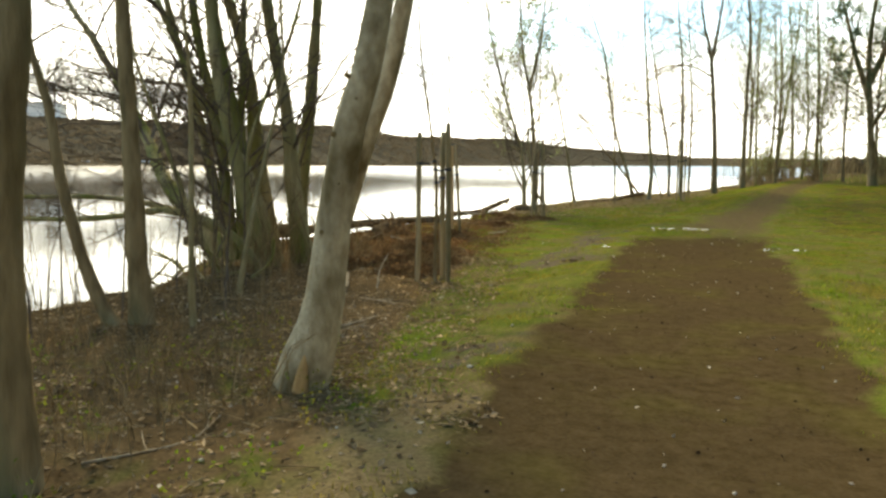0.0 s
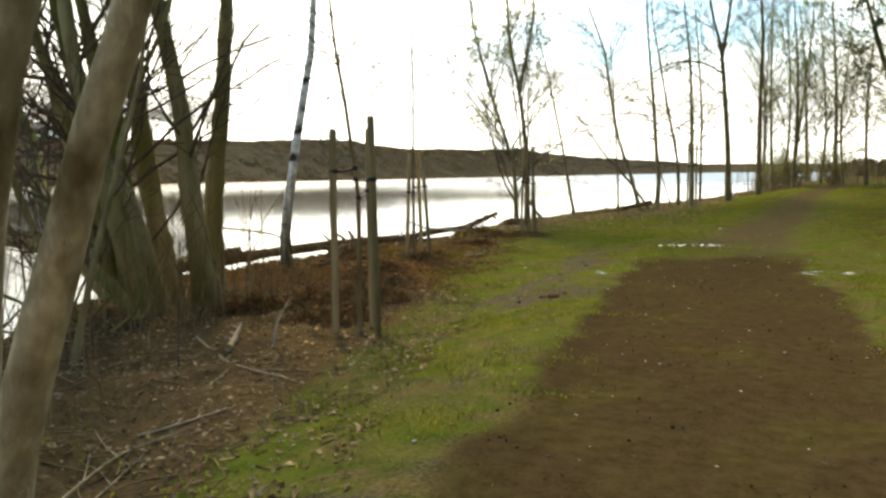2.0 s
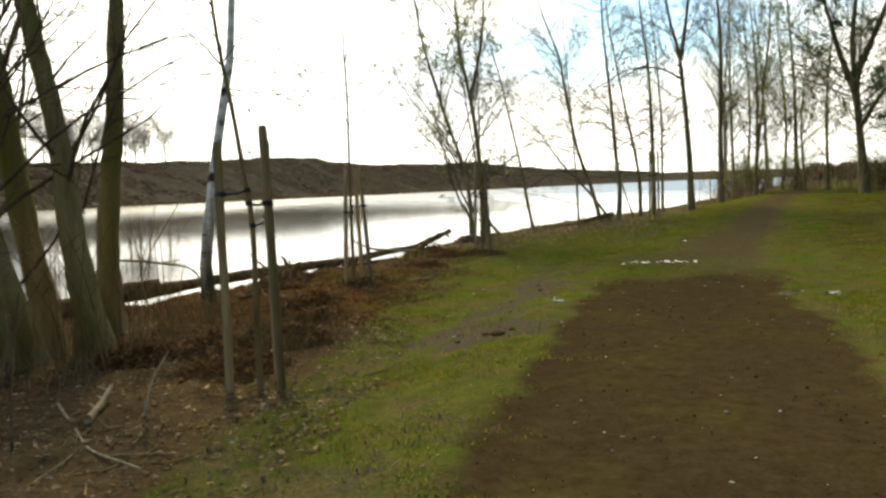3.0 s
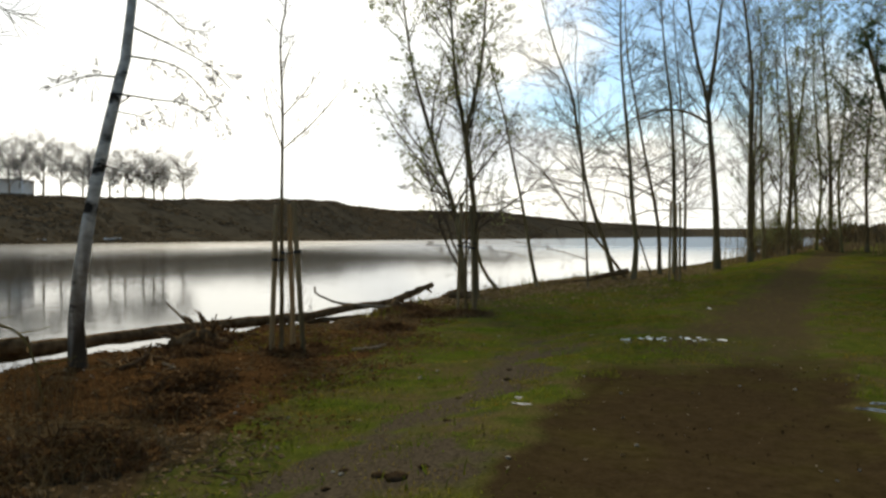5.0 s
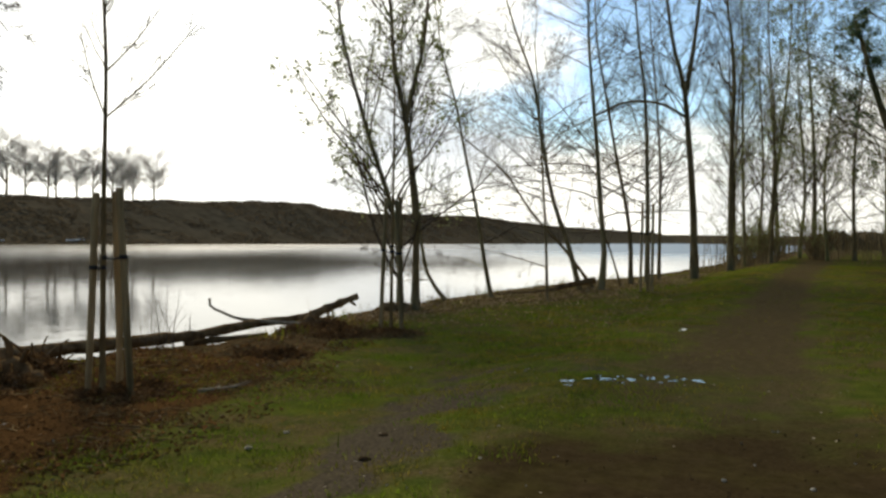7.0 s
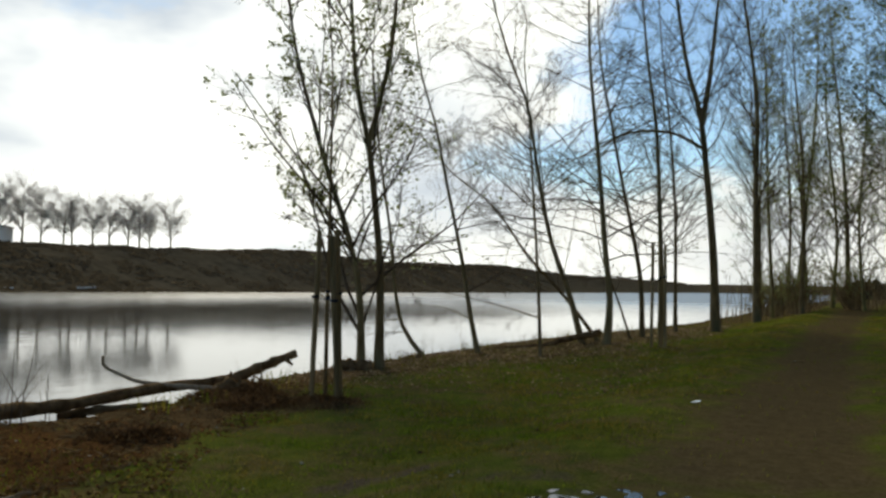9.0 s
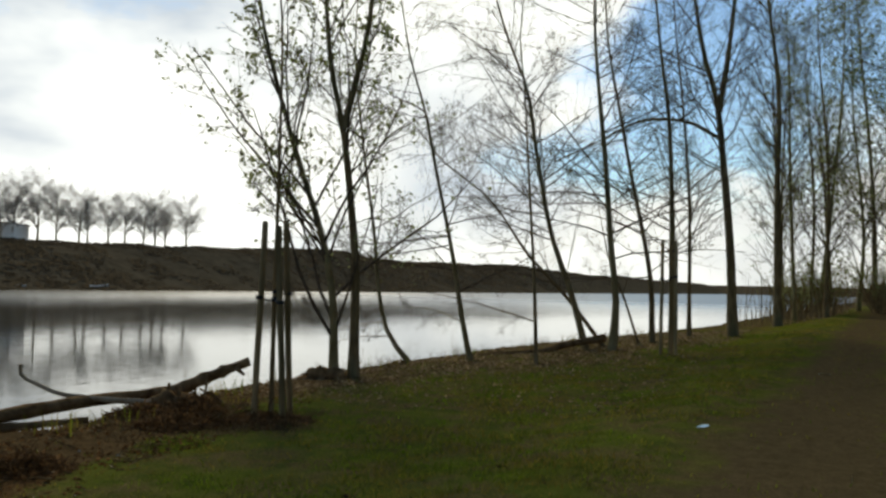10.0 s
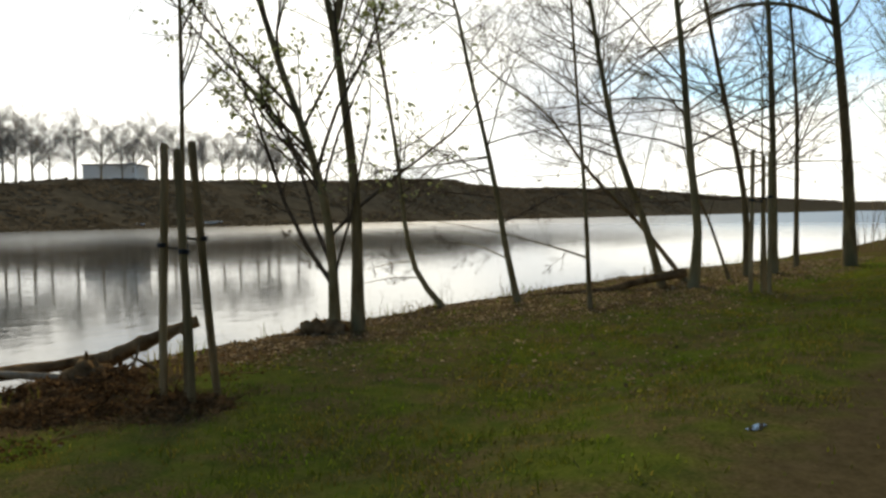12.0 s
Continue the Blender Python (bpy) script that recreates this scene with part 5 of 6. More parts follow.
PUDDLES = ((-0.16, 10.6, 0.16, 0.22), (0.11, 10.98, 0.24, 0.34), (0.36, 11.08, 0.14, 0.22), (0.52, 11.25, 0.20, 0.26), (0.75, 11.2, 0.12, 0.18),
           (0.97, 11.33, 0.18, 0.24), (2.48, 7.0, 0.26, 0.36), (2.95, 7.22, 0.36, 0.3), (2.55, 7.3, 0.2, 0.2), (0.30, 16.2, 0.18, 0.32), (1.37, 21.3, 0.2, 0.4),
           (-0.15, 6.1, 0.2, 0.14), (-0.10, 10.40, 0.10, 0.12), (-0.02, 10.85, 0.10, 0.16), (0.02, 11.12, 0.10, 0.16), (0.22, 11.22, 0.09, 0.14), (0.30, 10.84, 0.10, 0.12),
           (0.43, 11.38, 0.11, 0.16), (0.64, 11.06, 0.09, 0.14), (0.66, 11.40, 0.10, 0.15), (0.84, 11.36, 0.09, 0.14), (-0.28, 6.45, 0.14, 0.10))
for x, y, w, l in PUDDLES:
    puddle(x, y, w * 0.72, l * 0.62)


def dry_of(x, y):
    """0 in a puddle, 1 away from all of them."""
    k = np.ones(len(x))
    for px, py, w, l in PUDDLES:
        k *= step(0.8, 1.25, np.hypot((x - px) / (w * 0.62), (y - py) / (l * 0.62)))
    return k


def lump(name, x, y, size, mat, label, category, group="", flat=0.6, sink=0.25):
    bm = bmesh.new()
    bmesh.ops.create_icosphere(bm, subdivisions=2, radius=size / 2)
    off = rng.uniform(0, 50, 3)
    for v in bm.verts:
        v.co *= 1 + 0.35 * noise.noise(v.co / size * 3 + Vector(off))
        v.co.z *= flat
    me = bpy.data.meshes.new(name)
    bm.to_mesh(me)
    bm.free()
    me.materials.append(mat)
    me.polygons.foreach_set("use_smooth", [True] * len(me.polygons))
    ob = new(name, me)
    ob.location = (x, y, ground_z(x, y) + size * flat * (0.5 - sink))
    ob.rotation_euler = (0, 0, rng.uniform(0, 6))
    return tagged(ob, label, category, group)


for x, y, s in ((-0.2, 3.9, 0.20), (-0.34, 3.96, 0.14), (-0.66, 4.1, 0.10), (-0.12, 4.12, 0.10), (-0.55, 3.7, 0.08), (-0.9, 6.6, 0.09), (-0.75, 7.5, 0.11), (-0.6, 5.6, 0.08),
                (-1.0, 8.3, 0.10), (-1.7, 12.8, 0.11), (-0.9, 13.8, 0.10)):
    lump("earth_clod", x, y, s * 0.75, clod_soil, "dark clod of turned earth in the grass", "earth clod", "clods on the verge", 0.34, 0.3)
for x, y in zip(rng.uniform(-3.2, 3.0, 26), rng.uniform(-6.5, 13, 26)):
    lump("pebble", float(x), float(y), float(rng.uniform(0.015, 0.036)), stone_pale, "small pale pebble on the ground", "pebble", "pebbles", 0.6, 0.2)
for x, y, s in ((-3.6, 9.8, 0.12), (-1.9, 8.4, 0.09), (-1.84, 7.8, 0.10), (-3.4, 9.95, 0.08), (-0.62, 4.0, 0.06), (-0.75, 4.12, 0.05), (0.9, -3.1, 0.08), (0.75, -3.3, 0.06)):
    lump("pebble", x, y, s * 0.6, stone_pale, "pale stone lying in the verge", "pebble", "pebbles", 0.5, 0.2)


# ---- grass, leaf litter, undergrowth ----
def scatter(n, x0, x1, y0, y1, chance):
    x, y = rng.uniform(x0, x1, n), rng.uniform(y0, y1, n)
    keep = rng.uniform(0, 1, n) < chance(x, y)
    return x[keep], y[keep]


def blades(x, y, tall, wide, lean=0.5):
    """Bent blades of two faces each."""
    n = len(x)
    z = height(x, y) - 0.004
    a = rng.uniform(0, 2 * math.pi, n)
    h = tall * rng.uniform(0.5, 1.4, n)
    d = np.stack([np.cos(a), np.sin(a), np.zeros(n)], 1)
    s = np.stack([-np.sin(a), np.cos(a), np.zeros(n)], 1) * (wide * rng.uniform(0.6, 1.4, n))[:, None]
    b = np.stack([x, y, z], 1)
    k = rng.uniform(0.1, 1, n)[:, None] * lean
    m = b + d * k * h[:, None] * 0.35 + np.array([0, 0, 0.6]) * h[:, None]
    t = b + d * k * h[:, None] + np.array([0, 0, 0.95]) * h[:, None]
    v = np.stack([b - s, b + s, m + s * 0.7, m - s * 0.7, t], 1).reshape(-1, 3)
    i = np.arange(n * 5).reshape(n, 5)
    g = Geo()
    g.add(v, i[:, :4])
    g.f.extend(i[:, [3, 2, 4]].tolist())
    return g


def grass_chance(x, y):
    left = step(-0.5, 0.3, x - turf_left(y) + 0.5 * rough(x, y, 0.8, 21))
    edge = np.minimum((track_left(y) + 0.3 * step(8.4, 10.2, y)) - x, 40)
    right = step(-0.1, 0.35, x - track_right(y) + 0.3 * rough(x, y, 0.5, 22))
    strip = step(8.6, 9.3, y) * (1 - step(10.6, 11.6, y)) * 0.6 * (1 - step(0.7, 1.7, x)) + 0.05 * step(10, 12, y)
    mud = 1.15 * trodden(x, y)
    patch = 0.15 + 0.85 * step(-0.35, 0.35, rough(x, y, 0.55, 23) + 0.4 * rough(x, y, 0.17, 24))
    bare = np.exp(-((x + 4.35) / 0.8) ** 2 - ((y - 15.3) / 0.7) ** 2) + 0.7 * np.exp(-((x + 5.4) / 0.9) ** 2 - ((y - 14.6) / 1.2) ** 2)
    bank = 1 - 0.85 * (1 - leafy_bank(x, y)) * step(16.5, 18.5, y)
    brown = bank
    return brown * dry_of(x, y) * (1 - 0.95 * np.clip(bare, 0, 1)) * np.clip(np.maximum(np.maximum(left * step(-0.25, 0.35, edge + 0.3 * rough(x, y, 0.35, 25) + 0.25 * rough(x, y, 0.9, 27)), right), strip) * patch * (1 - 0.85 * np.clip(mud, 0, 1)), 0, 1)


grass_tuft = material("grass_tuft", ((0.065, 0.095, 0.008), (0.125, 0.160, 0.014)), 2.0, rough=0.8, bump=0, vary=0.3, island=True, thin=0.6)
gxs, gys = scatter(330000, -6.5, 6.0, -7.5, 14, grass_chance)
tagged(new("grass", blades(gxs, gys, 0.034, 0.0032, 1.9).mesh("grass", grass_blade, False)), "short patchy green verge grass", "grass", kind="stuff")
gxs, gys = scatter(190000, -6.5, 9.0, 14, 36, grass_chance)
tagged(new("grass", blades(gxs, gys, 0.040, 0.005, 1.9).mesh("grass", grass_blade, False)), "grass on the bank further along the track", "grass", kind="stuff")
gxs, gys = scatter(5000, -7.4, -4, 13, 40, lambda x, y: step(-1.3, -0.2, -(x - shore(y) - 0.15)) * (x > shore(y) + 0.08) * step(-0.1, 0.4, rough(x, y, 0.9, 31)))
tagged(new("shore_grass", blades(gxs, gys, 0.22, 0.005, 0.8).mesh("shore_grass", grass_blade, False)), "longer grass tufts at the water's edge", "grass", kind="stuff")

gxs, gys = scatter(60000, -6.3, 6.0, -7.0, 24, lambda x, y: grass_chance(x, y) * step(0.12, 0.55, rough(x, y, 0.42, 33) + 0.5 * rough(x, y, 0.13, 34)))
tagged(new("grass_tufts", blades(gxs, gys, 0.075, 0.004, 1.5).mesh("grass_tufts", grass_tuft, False)), "taller dark green grass tufts on the verge", "grass", kind="stuff")
gxs, gys = scatter(26000, -6.3, 6.0, -7.0, 24, lambda x, y: grass_chance(x, y) * step(0.1, 0.5, rough(x, y, 0.6, 35) + 0.5 * rough(x, y, 0.2, 36)))
tagged(new("dry_grass", blades(gxs, gys, 0.055, 0.004, 2.4).mesh("dry_grass", dry_stem, False)), "withered straw among the verge grass", "grass", kind="stuff")


def litter_chance(x, y):
    return (x < turf_left(y) + 0.5 + 0.4 * rough(x, y, 0.7, 41)) * (x > shore(y) + 0.1) * (0.3 + 0.7 * step(-0.3, 0.5, rough(x, y, 0.6, 42)))


def flat_leaves(x, y, size):
    g = Geo()
    at = np.stack([x, y, height(x, y) + 0.006], 1)
    g.leaves(at, size, 0.25)
    return g


pale_leaf = material("pale_leaf", ((0.26, 0.20, 0.12), (0.46, 0.38, 0.26)), 9, rough=0.85, bump=0, vary=0.4, island=True)
lx, ly = scatter(24000, -6.9, -0.6, 17, 33, lambda x, y: (x > shore(y) + 0.05) * (1 - 0.8 * leafy_bank(x, y)))
tagged(new("leaf_litter", flat_leaves(lx, ly, 0.055).mesh("leaf_litter", litter_tan, False)), "dead brown leaves under the shore trees", "leaf litter", kind="stuff")
lx, ly = scatter(95000, -7.5, 2.0, -7.5, 18, litter_chance)
near = ly + 1.2 * rough(lx, ly, 1.1, 66) < 4.6
tagged(new("leaf_litter", flat_leaves(lx[near], ly[near], 0.048).mesh("leaf_litter", litter_tan, False)), "dry grey-brown leaves covering the bank", "leaf litter", kind="stuff")
tagged(new("leaf_litter", flat_leaves(lx[~near], ly[~near], 0.048).mesh("leaf_litter", litter_leaf, False)), "dry reddish-brown leaves round the stakes", "leaf litter", kind="stuff")
lx, ly = scatter(4500, -0.4, 4.6, -7.5, 9.2, lambda x, y: (x > track_left(y) - 0.1) * (x < track_right(y) + 0.1) * (0.35 + 0.65 * step(-0.2, 0.5, rough(x, y, 0.5, 67))))
tagged(new("track_crumbs", flat_leaves(lx, ly, rng.uniform(0.008, 0.028, len(lx))).mesh("track_crumbs", clod_soil, False)), "dark crumbs and rotting leaves trodden into the track", "leaf litter", kind="stuff")
lx, ly = scatter(420, -1.8, 4.2, -7.5, 12, lambda x, y: x > turf_left(y))
tagged(new("leaf_scraps", flat_leaves(lx, ly, 0.030).mesh("leaf_scraps", pale_leaf, False)), "bleached leaf scraps on the track and verge", "leaf litter", kind="stuff")
lx, ly = scatter(3600, -7.5, 2.0, -7.5, 18, litter_chance)
tagged(new("leaf_litter", flat_leaves(lx, ly, 0.05).mesh("leaf_litter", pale_leaf, False)), "bleached pale dead leaves among the litter", "leaf litter", kind="stuff")
tx, ty = scatter(6500, -7, 1.5, -7, 17, litter_chance)
n = len(tx)
ta = rng.uniform(0, 6.3, n)
tl_ = rng.uniform(0.06, 0.35, n)
p0 = np.stack([tx, ty, height(tx, ty) + 0.008], 1)
p1x, p1y = tx + np.cos(ta) * tl_, ty + np.sin(ta) * tl_
p2 = np.stack([p1x, p1y, height(p1x, p1y) + 0.012 + rng.uniform(0, 0.03, n)], 1)
g = Geo()
g.tubes(np.stack([p0, (p0 + p2) / 2 + rng.normal(size=(n, 3)) * 0.012, p2], 1), np.tile([0.004, 0.0035, 0.002], (n, 1)) * rng.uniform(0.6, 1.8, (n, 1)), 4)
tagged(new("twig_litter", g.mesh("twig_litter", dry_stem)), "thin dead twigs strewn over the bank", "twigs", kind="stuff")


def stems(x, y, tall, r, lean=0.35):
    n = len(x)
    a = rng.uniform(0, 6.3, n)
    h = tall * rng.uniform(0.35, 1.3, n)
    b = np.stack([x, y, height(x, y) - 0.02], 1)
    d = np.stack([np.cos(a), np.sin(a), np.zeros(n)], 1) * (lean * rng.uniform(0, 1, n) * h)[:, None]
    up = np.array([0, 0, 1.0]) * h[:, None]
    p = np.stack([b, b + up * 0.35 + d * 0.15, b + up * 0.7 + d * 0.5 + rng.normal(size=(n, 3)) * 0.03, b + up + d * 1.1], 1)
    g = Geo()
    g.tubes(p, np.tile([1.0, 0.85, 0.6, 0.3], (n, 1)) * r * rng.uniform(0.6, 1.5, (n, 1)), 4)
    twp, twr = grow(p, np.tile([1.0, 0.85, 0.6, 0.3], (n, 1)) * r, 2, (0.3, 0.95), 0.35, 38, 0.4, 4)
    g.tubes(twp, twr * 0.6, 3)
    return g


def thicket(label, n, x0, x1, y0, y1, tall, r, mat, name="undergrowth", lean=0.35, seed=50, cell=0.6):
    x, y = scatter(n, x0, x1, y0, y1, lambda x, y: (x > shore(y) + 0.05) * step(-0.3, 0.45, rough(x, y, cell, seed)))
    return tagged(new(name, stems(x, y, tall, r, lean).mesh(name, mat)), label, "undergrowth", kind="stuff")


def brush_heap(x, y, r, tall, n=170):
    """A rough low heap of dead bracken, stalks and leaves."""
    a, d = rng.uniform(0, 6.3, n), r * np.sqrt(rng.uniform(0, 1, n))
    px, py = x + d * np.cos(a), y + d * np.sin(a)
    dome = tall * np.clip(1 - (d / r) ** 2, 0, 1)
    b = np.stack([px, py, height(px, py) + dome * rng.uniform(0.0, 0.9, n)], 1)
    w = rng.normal(size=(n, 3)) * (1, 1, 0.45)
    w /= np.linalg.norm(w, axis=1, keepdims=True)
    ln = rng.uniform(0.12, 0.4, n)[:, None] * (r + 0.25)
    e = b + w * ln
    e[:, 2] = np.maximum(e[:, 2], height(e[:, 0], e[:, 1]) + 0.01)
    g = Geo()
    g.tubes(np.stack([b - (0, 0, 0.03), (b + e) / 2 + rng.normal(size=(n, 3)) * 0.02, e], 1), np.tile([0.006, 0.005, 0.003], (n, 1)) * rng.uniform(0.5, 1.6, (n, 1)), 4)
    m = n * 5
    a, d = rng.uniform(0, 6.3, m), r * 1.1 * np.sqrt(rng.uniform(0, 1, m))
    px, py = x + d * np.cos(a), y + d * np.sin(a)
    g.leaves(np.stack([px, py, height(px, py) + tall * np.clip(1 - (d / r) ** 2, 0, 1) * rng.uniform(0.3, 0.95, m) + 0.008], 1), 0.06, 0.5)
    return tagged(new("brush_heap", g.mesh("brush_heap", bracken, False)), "rough heap of reddish dead bracken on the bank", "brush heap", "brush heaps on the bank", kind="stuff")


bracken = material("bracken", ((0.075, 0.042, 0.018), (0.21, 0.125, 0.058)), 3, rough=0.95, bump=0, vary=0.45, island=True, thin=0.3)
for spot in ((-5.75, 15.75, 0.36, 0.20), (-5.3, 15.35, 0.34, 0.12), (-6.0, 15.2, 0.4, 0.12), (-4.95, 14.7, 0.45, 0.12), (-4.3, 15.3, 0.5, 0.10), (-6.35, 9.9, 0.45, 0.26), (-6.0, 9.3, 0.4, 0.16),
             (-5.5, 8.4, 0.4, 0.12), (-3.1, 3.3, 0.5, 0.22), (-2.6, 3.9, 0.5, 0.20), (-3.7, 2.9, 0.45, 0.18), (-4.0, 6.6, 0.5, 0.14), (-3.3, 5.6, 0.45, 0.14), (-4.4, 9.3, 0.5, 0.08),
             (-2.4, 2.6, 0.5, 0.12), (-4.6, 12.3, 0.5, 0.1), (-6.3, 19.6, 0.35, 0.16)):
    brush_heap(*spot)
thicket("brown dead undergrowth stems between the trees", 380, -4.7, -1.2, -5.2, -0.8, 0.42, 0.004, dry_stem)
thicket("low brown dead undergrowth beside the start of the track", 800, -3.6, 0.1, -6.8, -2.6, 0.40, 0.0045, dry_stem, lean=0.7, seed=65, cell=0.5)
thicket("dark upright young shoots standing at the water's edge", 50, -5.0, -2.4, -4.2, 0.8, 2.1, 0.013, twig_bark, name="shoots", lean=0.3, seed=59)
thicket("tall thin dead reeds and shoots at the shore", 240, -5.2, -2.6, -4.5, 0.6, 1.25, 0.0055, dry_stem, seed=51)
thicket("brown low brushwood on the bank behind the stakes", 900, -4.6, -1.9, 1.6, 4.8, 0.28, 0.003, dry_stem, lean=0.9, seed=52)
thicket("brown dead growth round the willow's foot", 700, -6.0, -3.4, 1.2, 5.8, 0.42, 0.0035, dry_stem, lean=0.7, seed=53)
thicket("thin shoots sprouting round the willow", 240, -5.6, -3.6, 1.0, 4.4, 1.3, 0.0075, dry_stem, lean=0.6, seed=58)
thicket("thin whips sprouting at the water's edge", 110, -7.0, -5.6, 12, 25, 0.5, 0.003, dry_stem, seed=54, cell=1.2)
thicket("brown dead weeds along the edge of the shore", 1500, -6.9, -2.5, 17, 33, 0.22, 0.004, dry_stem, lean=1.0, seed=62)
thicket("bare whippy shoots of a bush behind the log", 26, -6.85, -6.3, 12.1, 13.1, 0.75, 0.006, twig_bark, name="shoots", lean=0.6, seed=63, cell=1.5)
thicket("reddish dead weeds on the bank", 900, -5.6, -2.6, 7.2, 11.5, 0.12, 0.003, dry_stem, lean=1.2, seed=55)
thicket("reddish dead bracken round the stakes", 1500, -5.9, -3.5, 13.6, 16.2, 0.10, 0.003, dry_stem, lean=1.4, seed=57)
thicket("low brown brush at the foot of the far grove", 2200, -1.6, 16.0, 37, 75, 1.6, 0.013, dry_stem, seed=56, cell=2.5)
gxs, gys = scatter(1500, -3.0, 1.0, -6.8, -2.0, lambda x, y: 0.9 * step(-0.1, 0.4, rough(x, y, 0.5, 61)) * (x < turf_left(y) + 0.3))
g = Geo()
at3 = np.stack([gxs, gys, height(gxs, gys) + rng.uniform(0.02, 0.18, len(gxs))], 1)
g.leaves(np.repeat(at3, 4, 0) + rng.normal(size=(len(gxs) * 4, 3)) * 0.05, 0.028)
tagged(new("green_weeds", g.mesh("green_weeds", grass_blade, False)), "small green weeds in the undergrowth", "weeds", kind="stuff")

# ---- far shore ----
# the crowns' pale twig colour carries the haze over the lake
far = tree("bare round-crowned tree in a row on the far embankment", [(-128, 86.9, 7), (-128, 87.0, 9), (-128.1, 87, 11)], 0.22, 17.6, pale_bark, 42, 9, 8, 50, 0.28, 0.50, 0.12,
           flare=0.2, sides=6, fine=1.3, dense=(3, 3), cone=0.45, crown_bark=twig_hazed, group="tree row on the far bank")
for i in range(30):
    y = 30 + i * 4.2 + rng.uniform(-0.7, 0.7)
    if abs(y - 86.9) < 2.2:
        continue
    x = -128 + rng.uniform(-1.2, 1.2)
    if y > 153:
        break
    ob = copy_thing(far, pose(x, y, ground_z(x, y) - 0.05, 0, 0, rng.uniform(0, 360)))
    k = rng.uniform(0.82, 1.05)
    ob.scale = (k, k, k)

hx, hy = -134.0, 109.8
hz = ground_z(hx, hy)
house = thing("house", (hx, hy, hz), "low pale flat-roofed building behind the tree row", "building")
house.rotation_euler = (0, 0, radians(32))
house.scale = (1.07, 1.07, 1.07)


def box(x0, x1, y0, y1, z0, z1, bevel=0.05):
    bm = bmesh.new()
    bmesh.ops.create_cube(bm, size=1)
    for v in bm.verts:
        v.co = Vector(((x0 + x1) / 2 + v.co.x * (x1 - x0), (y0 + y1) / 2 + v.co.y * (y1 - y0), (z0 + z1) / 2 + v.co.z * (z1 - z0)))
    bmesh.ops.bevel(bm, geom=bm.edges[:], offset=bevel, segments=1, affect='EDGES')
    g = Geo()
    bm.verts.ensure_lookup_table()
    g.add([tuple(v.co) for v in bm.verts], np.zeros((0, 3)))
    g.f.extend([[v.index for v in f.verts] for f in bm.faces])
    bm.free()
    return g


part("wall", box(-4.5, 4.5, -3.2, 3.2, -1.0, 2.9), far_plaster, house, smooth=False)
part("roof", box(-4.7, 4.7, -3.4, 3.4, 2.9, 3.15), far_roof, house, "dark roof slab", False)


def boat(x, y, turn, size):
    g = Geo()
    t = np.linspace(-1, 1, 9)
    half = 0.32 * (1 - np.abs(t) ** 2.4) + 0.01
    v = []
    for a, h in zip(t, half):
        sheer = 0.30 + 0.10 * a * a
        v += [(a, -h, sheer), (a, -h * 0.7, 0.05), (a, 0, 0.0), (a, h * 0.7, 0.05), (a, h, sheer)]
    f = [[i * 5 + j, i * 5 + j + 1, (i + 1) * 5 + j + 1, (i + 1) * 5 + j] for i in range(8) for j in range(4)]
    g.add(np.array(v) * size, f)
    z = max(ground_z(x, y), WATER - 0.05)
    ob = thing("rowing_boat", (x, y, z), "small white rowing boat drawn up on the far bank", "boat", "boats on the far bank")
    ob.rotation_euler = (0, 0, turn)
    part("hull", g, white_boat, ob)
    s = Geo()
    s.add(np.array([(-0.15, -0.29, 0.24), (0.05, -0.29, 0.24), (0.05, 0.29, 0.24), (-0.15, 0.29, 0.24), (-0.15, -0.29, 0.2), (0.05, -0.29, 0.2), (0.05, 0.29, 0.2), (-0.15, 0.29, 0.2)]) * size,
          [(0, 1, 2, 3), (7, 6, 5, 4), (0, 4, 5, 1), (1, 5, 6, 2), (2, 6, 7, 3), (3, 7, 4, 0)])
    part("thwart", s, white_boat, ob, smooth=False)


boat(-95.5, 97.5, 1.4, 0.9)
boat(-95.8, 99.6, 1.7, 0.8)
boat(-96.5, 86.0, 1.2, 0.6)


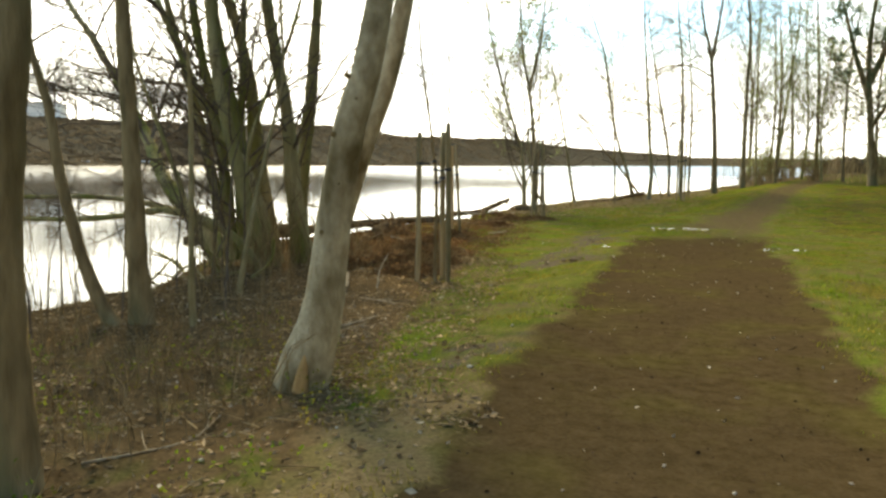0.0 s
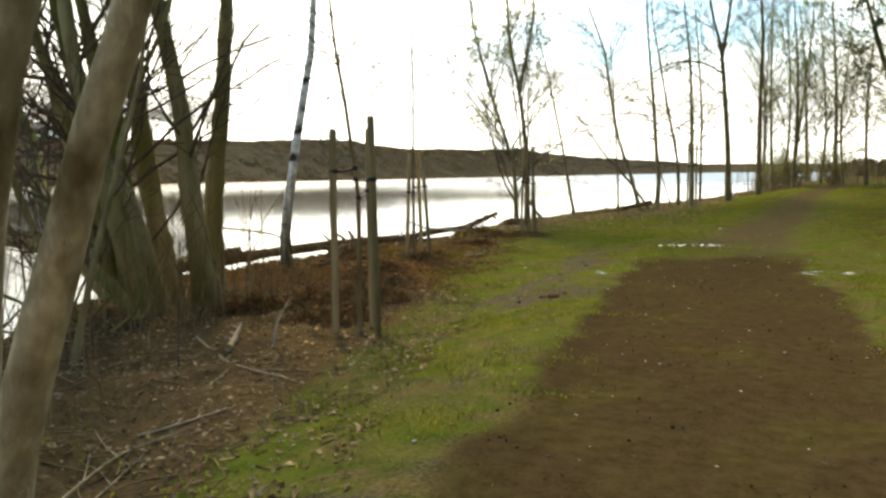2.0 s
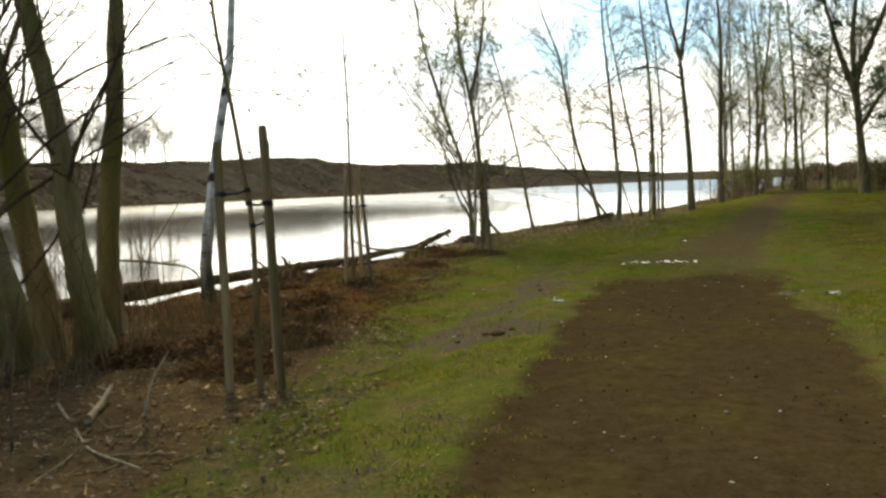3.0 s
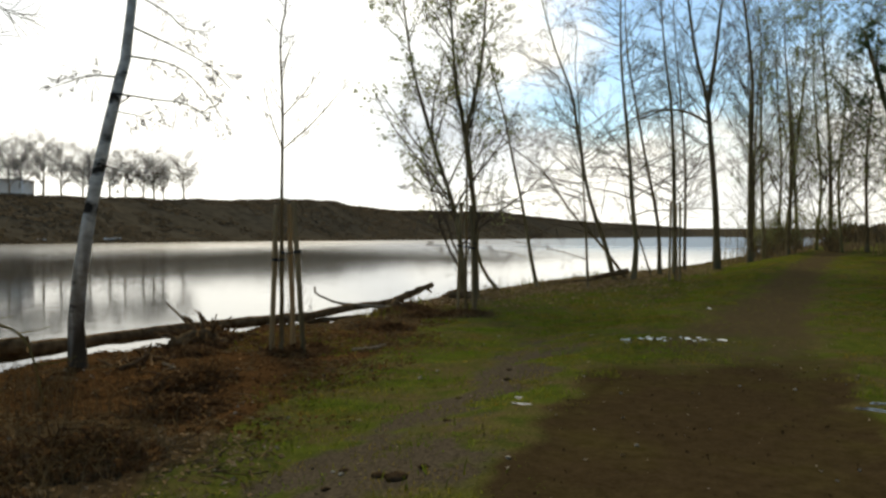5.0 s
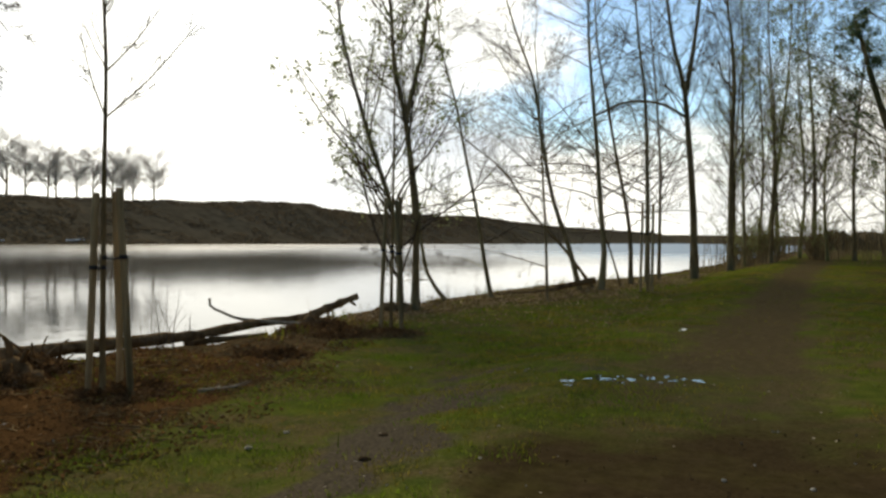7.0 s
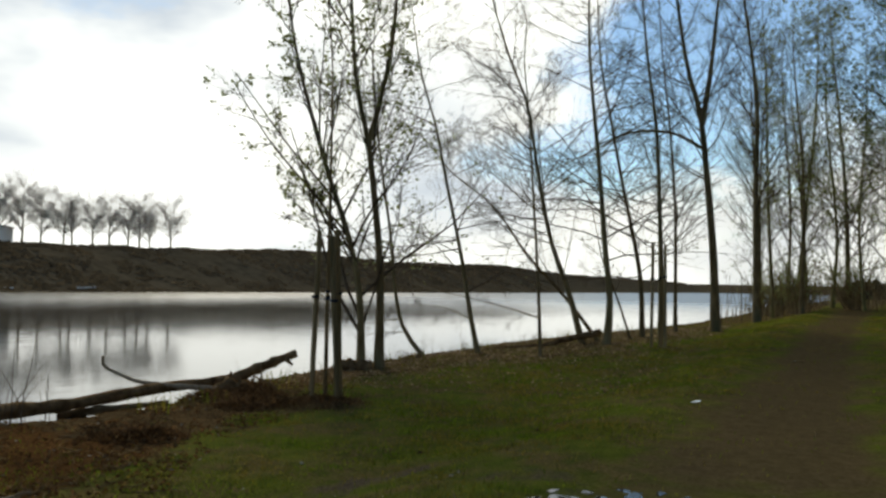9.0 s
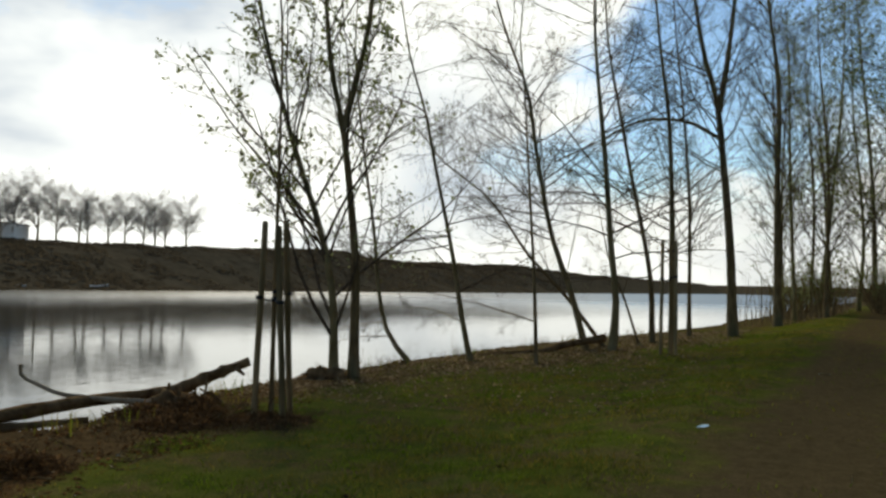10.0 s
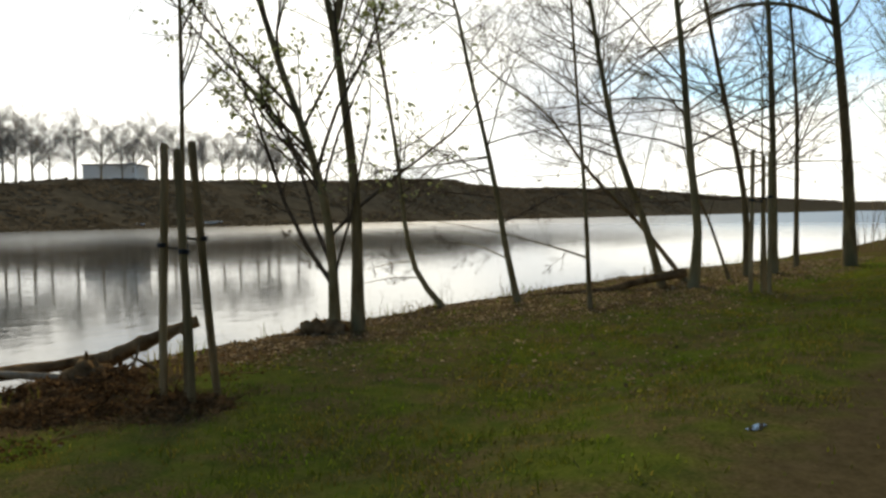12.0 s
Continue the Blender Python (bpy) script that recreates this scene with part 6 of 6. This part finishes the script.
def brush_tufts(x, y, tall, wide):
    """Spiky clumps of bare scrub."""
    n = len(x)
    z = height(x, y)
    g = Geo()
    for _ in range(4):
        a = rng.uniform(0, 6.3, n)
        d = np.stack([np.cos(a), np.sin(a), np.zeros(n)], 1)
        h = tall * rng.uniform(0.4, 1.2, n)
        b = np.stack([x, y, z - 0.1], 1) + rng.normal(size=(n, 3)) * (wide * 0.4, wide * 0.4, 0)
        w = (wide * rng.uniform(0.4, 1.0, n))[:, None]
        v = np.stack([b - d * w, b + d * w, b + d * w * 0.8 + (0, 0, 0.6) * h[:, None], b + d * w * rng.uniform(-0.5, 0.5, (n, 1)) + (0, 0, 1) * h[:, None],
                      b - d * w * 0.8 + (0, 0, 0.6) * h[:, None]], 1)
        g.add(v.reshape(-1, 3), np.arange(n * 5).reshape(n, 5))
    return g


bx, by = rng.uniform(-124, -117, 2200), 15 + 420 * rng.uniform(0, 1, 2200) ** 1.5
tagged(new("bank_scrub", brush_tufts(bx, by, 0.35, 0.3).mesh("bank_scrub", scrub, False)), "brown bare scrub along the crest of the far embankment", "scrub", kind="stuff")
bx, by = rng.uniform(-126, -114, 4000), 200 + 700 * rng.uniform(0, 1, 4000) ** 1.3
tagged(new("bank_scrub", brush_tufts(bx, by, 0.8, 1.0).mesh("bank_scrub", scrub, False)), "brown woodland on the distant end of the bank", "scrub", kind="stuff")
bx, by = rng.uniform(2, 90, 2600), rng.uniform(88, 125, 2600)
keep = bx > track_right(by) - 3
tagged(new("far_hedge", brush_tufts(bx[keep], by[keep], 1.7, 1.6).mesh("far_hedge", scrub, False)), "brown bare hedge beyond the meadow", "hedge", kind="stuff")
bx, by = rng.uniform(-119, -93.5, 12000), 20 + 330 * rng.uniform(0, 1, 12000) ** 1.4
keep = rough(bx, by, 7, 91) + 0.5 * rough(bx, by, 2.5, 92) > -0.25
tagged(new("bank_scrub", brush_tufts(bx[keep], by[keep], 0.35, 0.55).mesh("bank_scrub", scrub, False)), "low brown scrub over the slope of the far embankment", "scrub", kind="stuff")
# unseen too: fills in under the added landward trees
bx, by = rng.uniform(9.5, 24, 1500), rng.uniform(-32, 36, 1500)
keep = bx > 12.5 + 2.5 * rough(bx, by, 5, 93) + 1.2 * rough(bx, by, 1.7, 94)
tagged(new("undergrowth", stems(bx[keep], by[keep], 1.6, 0.012, 0.7).mesh("undergrowth", dry_stem, False)), "unseen brown undergrowth added under the light-blocking landward trees", "undergrowth", kind="stuff")
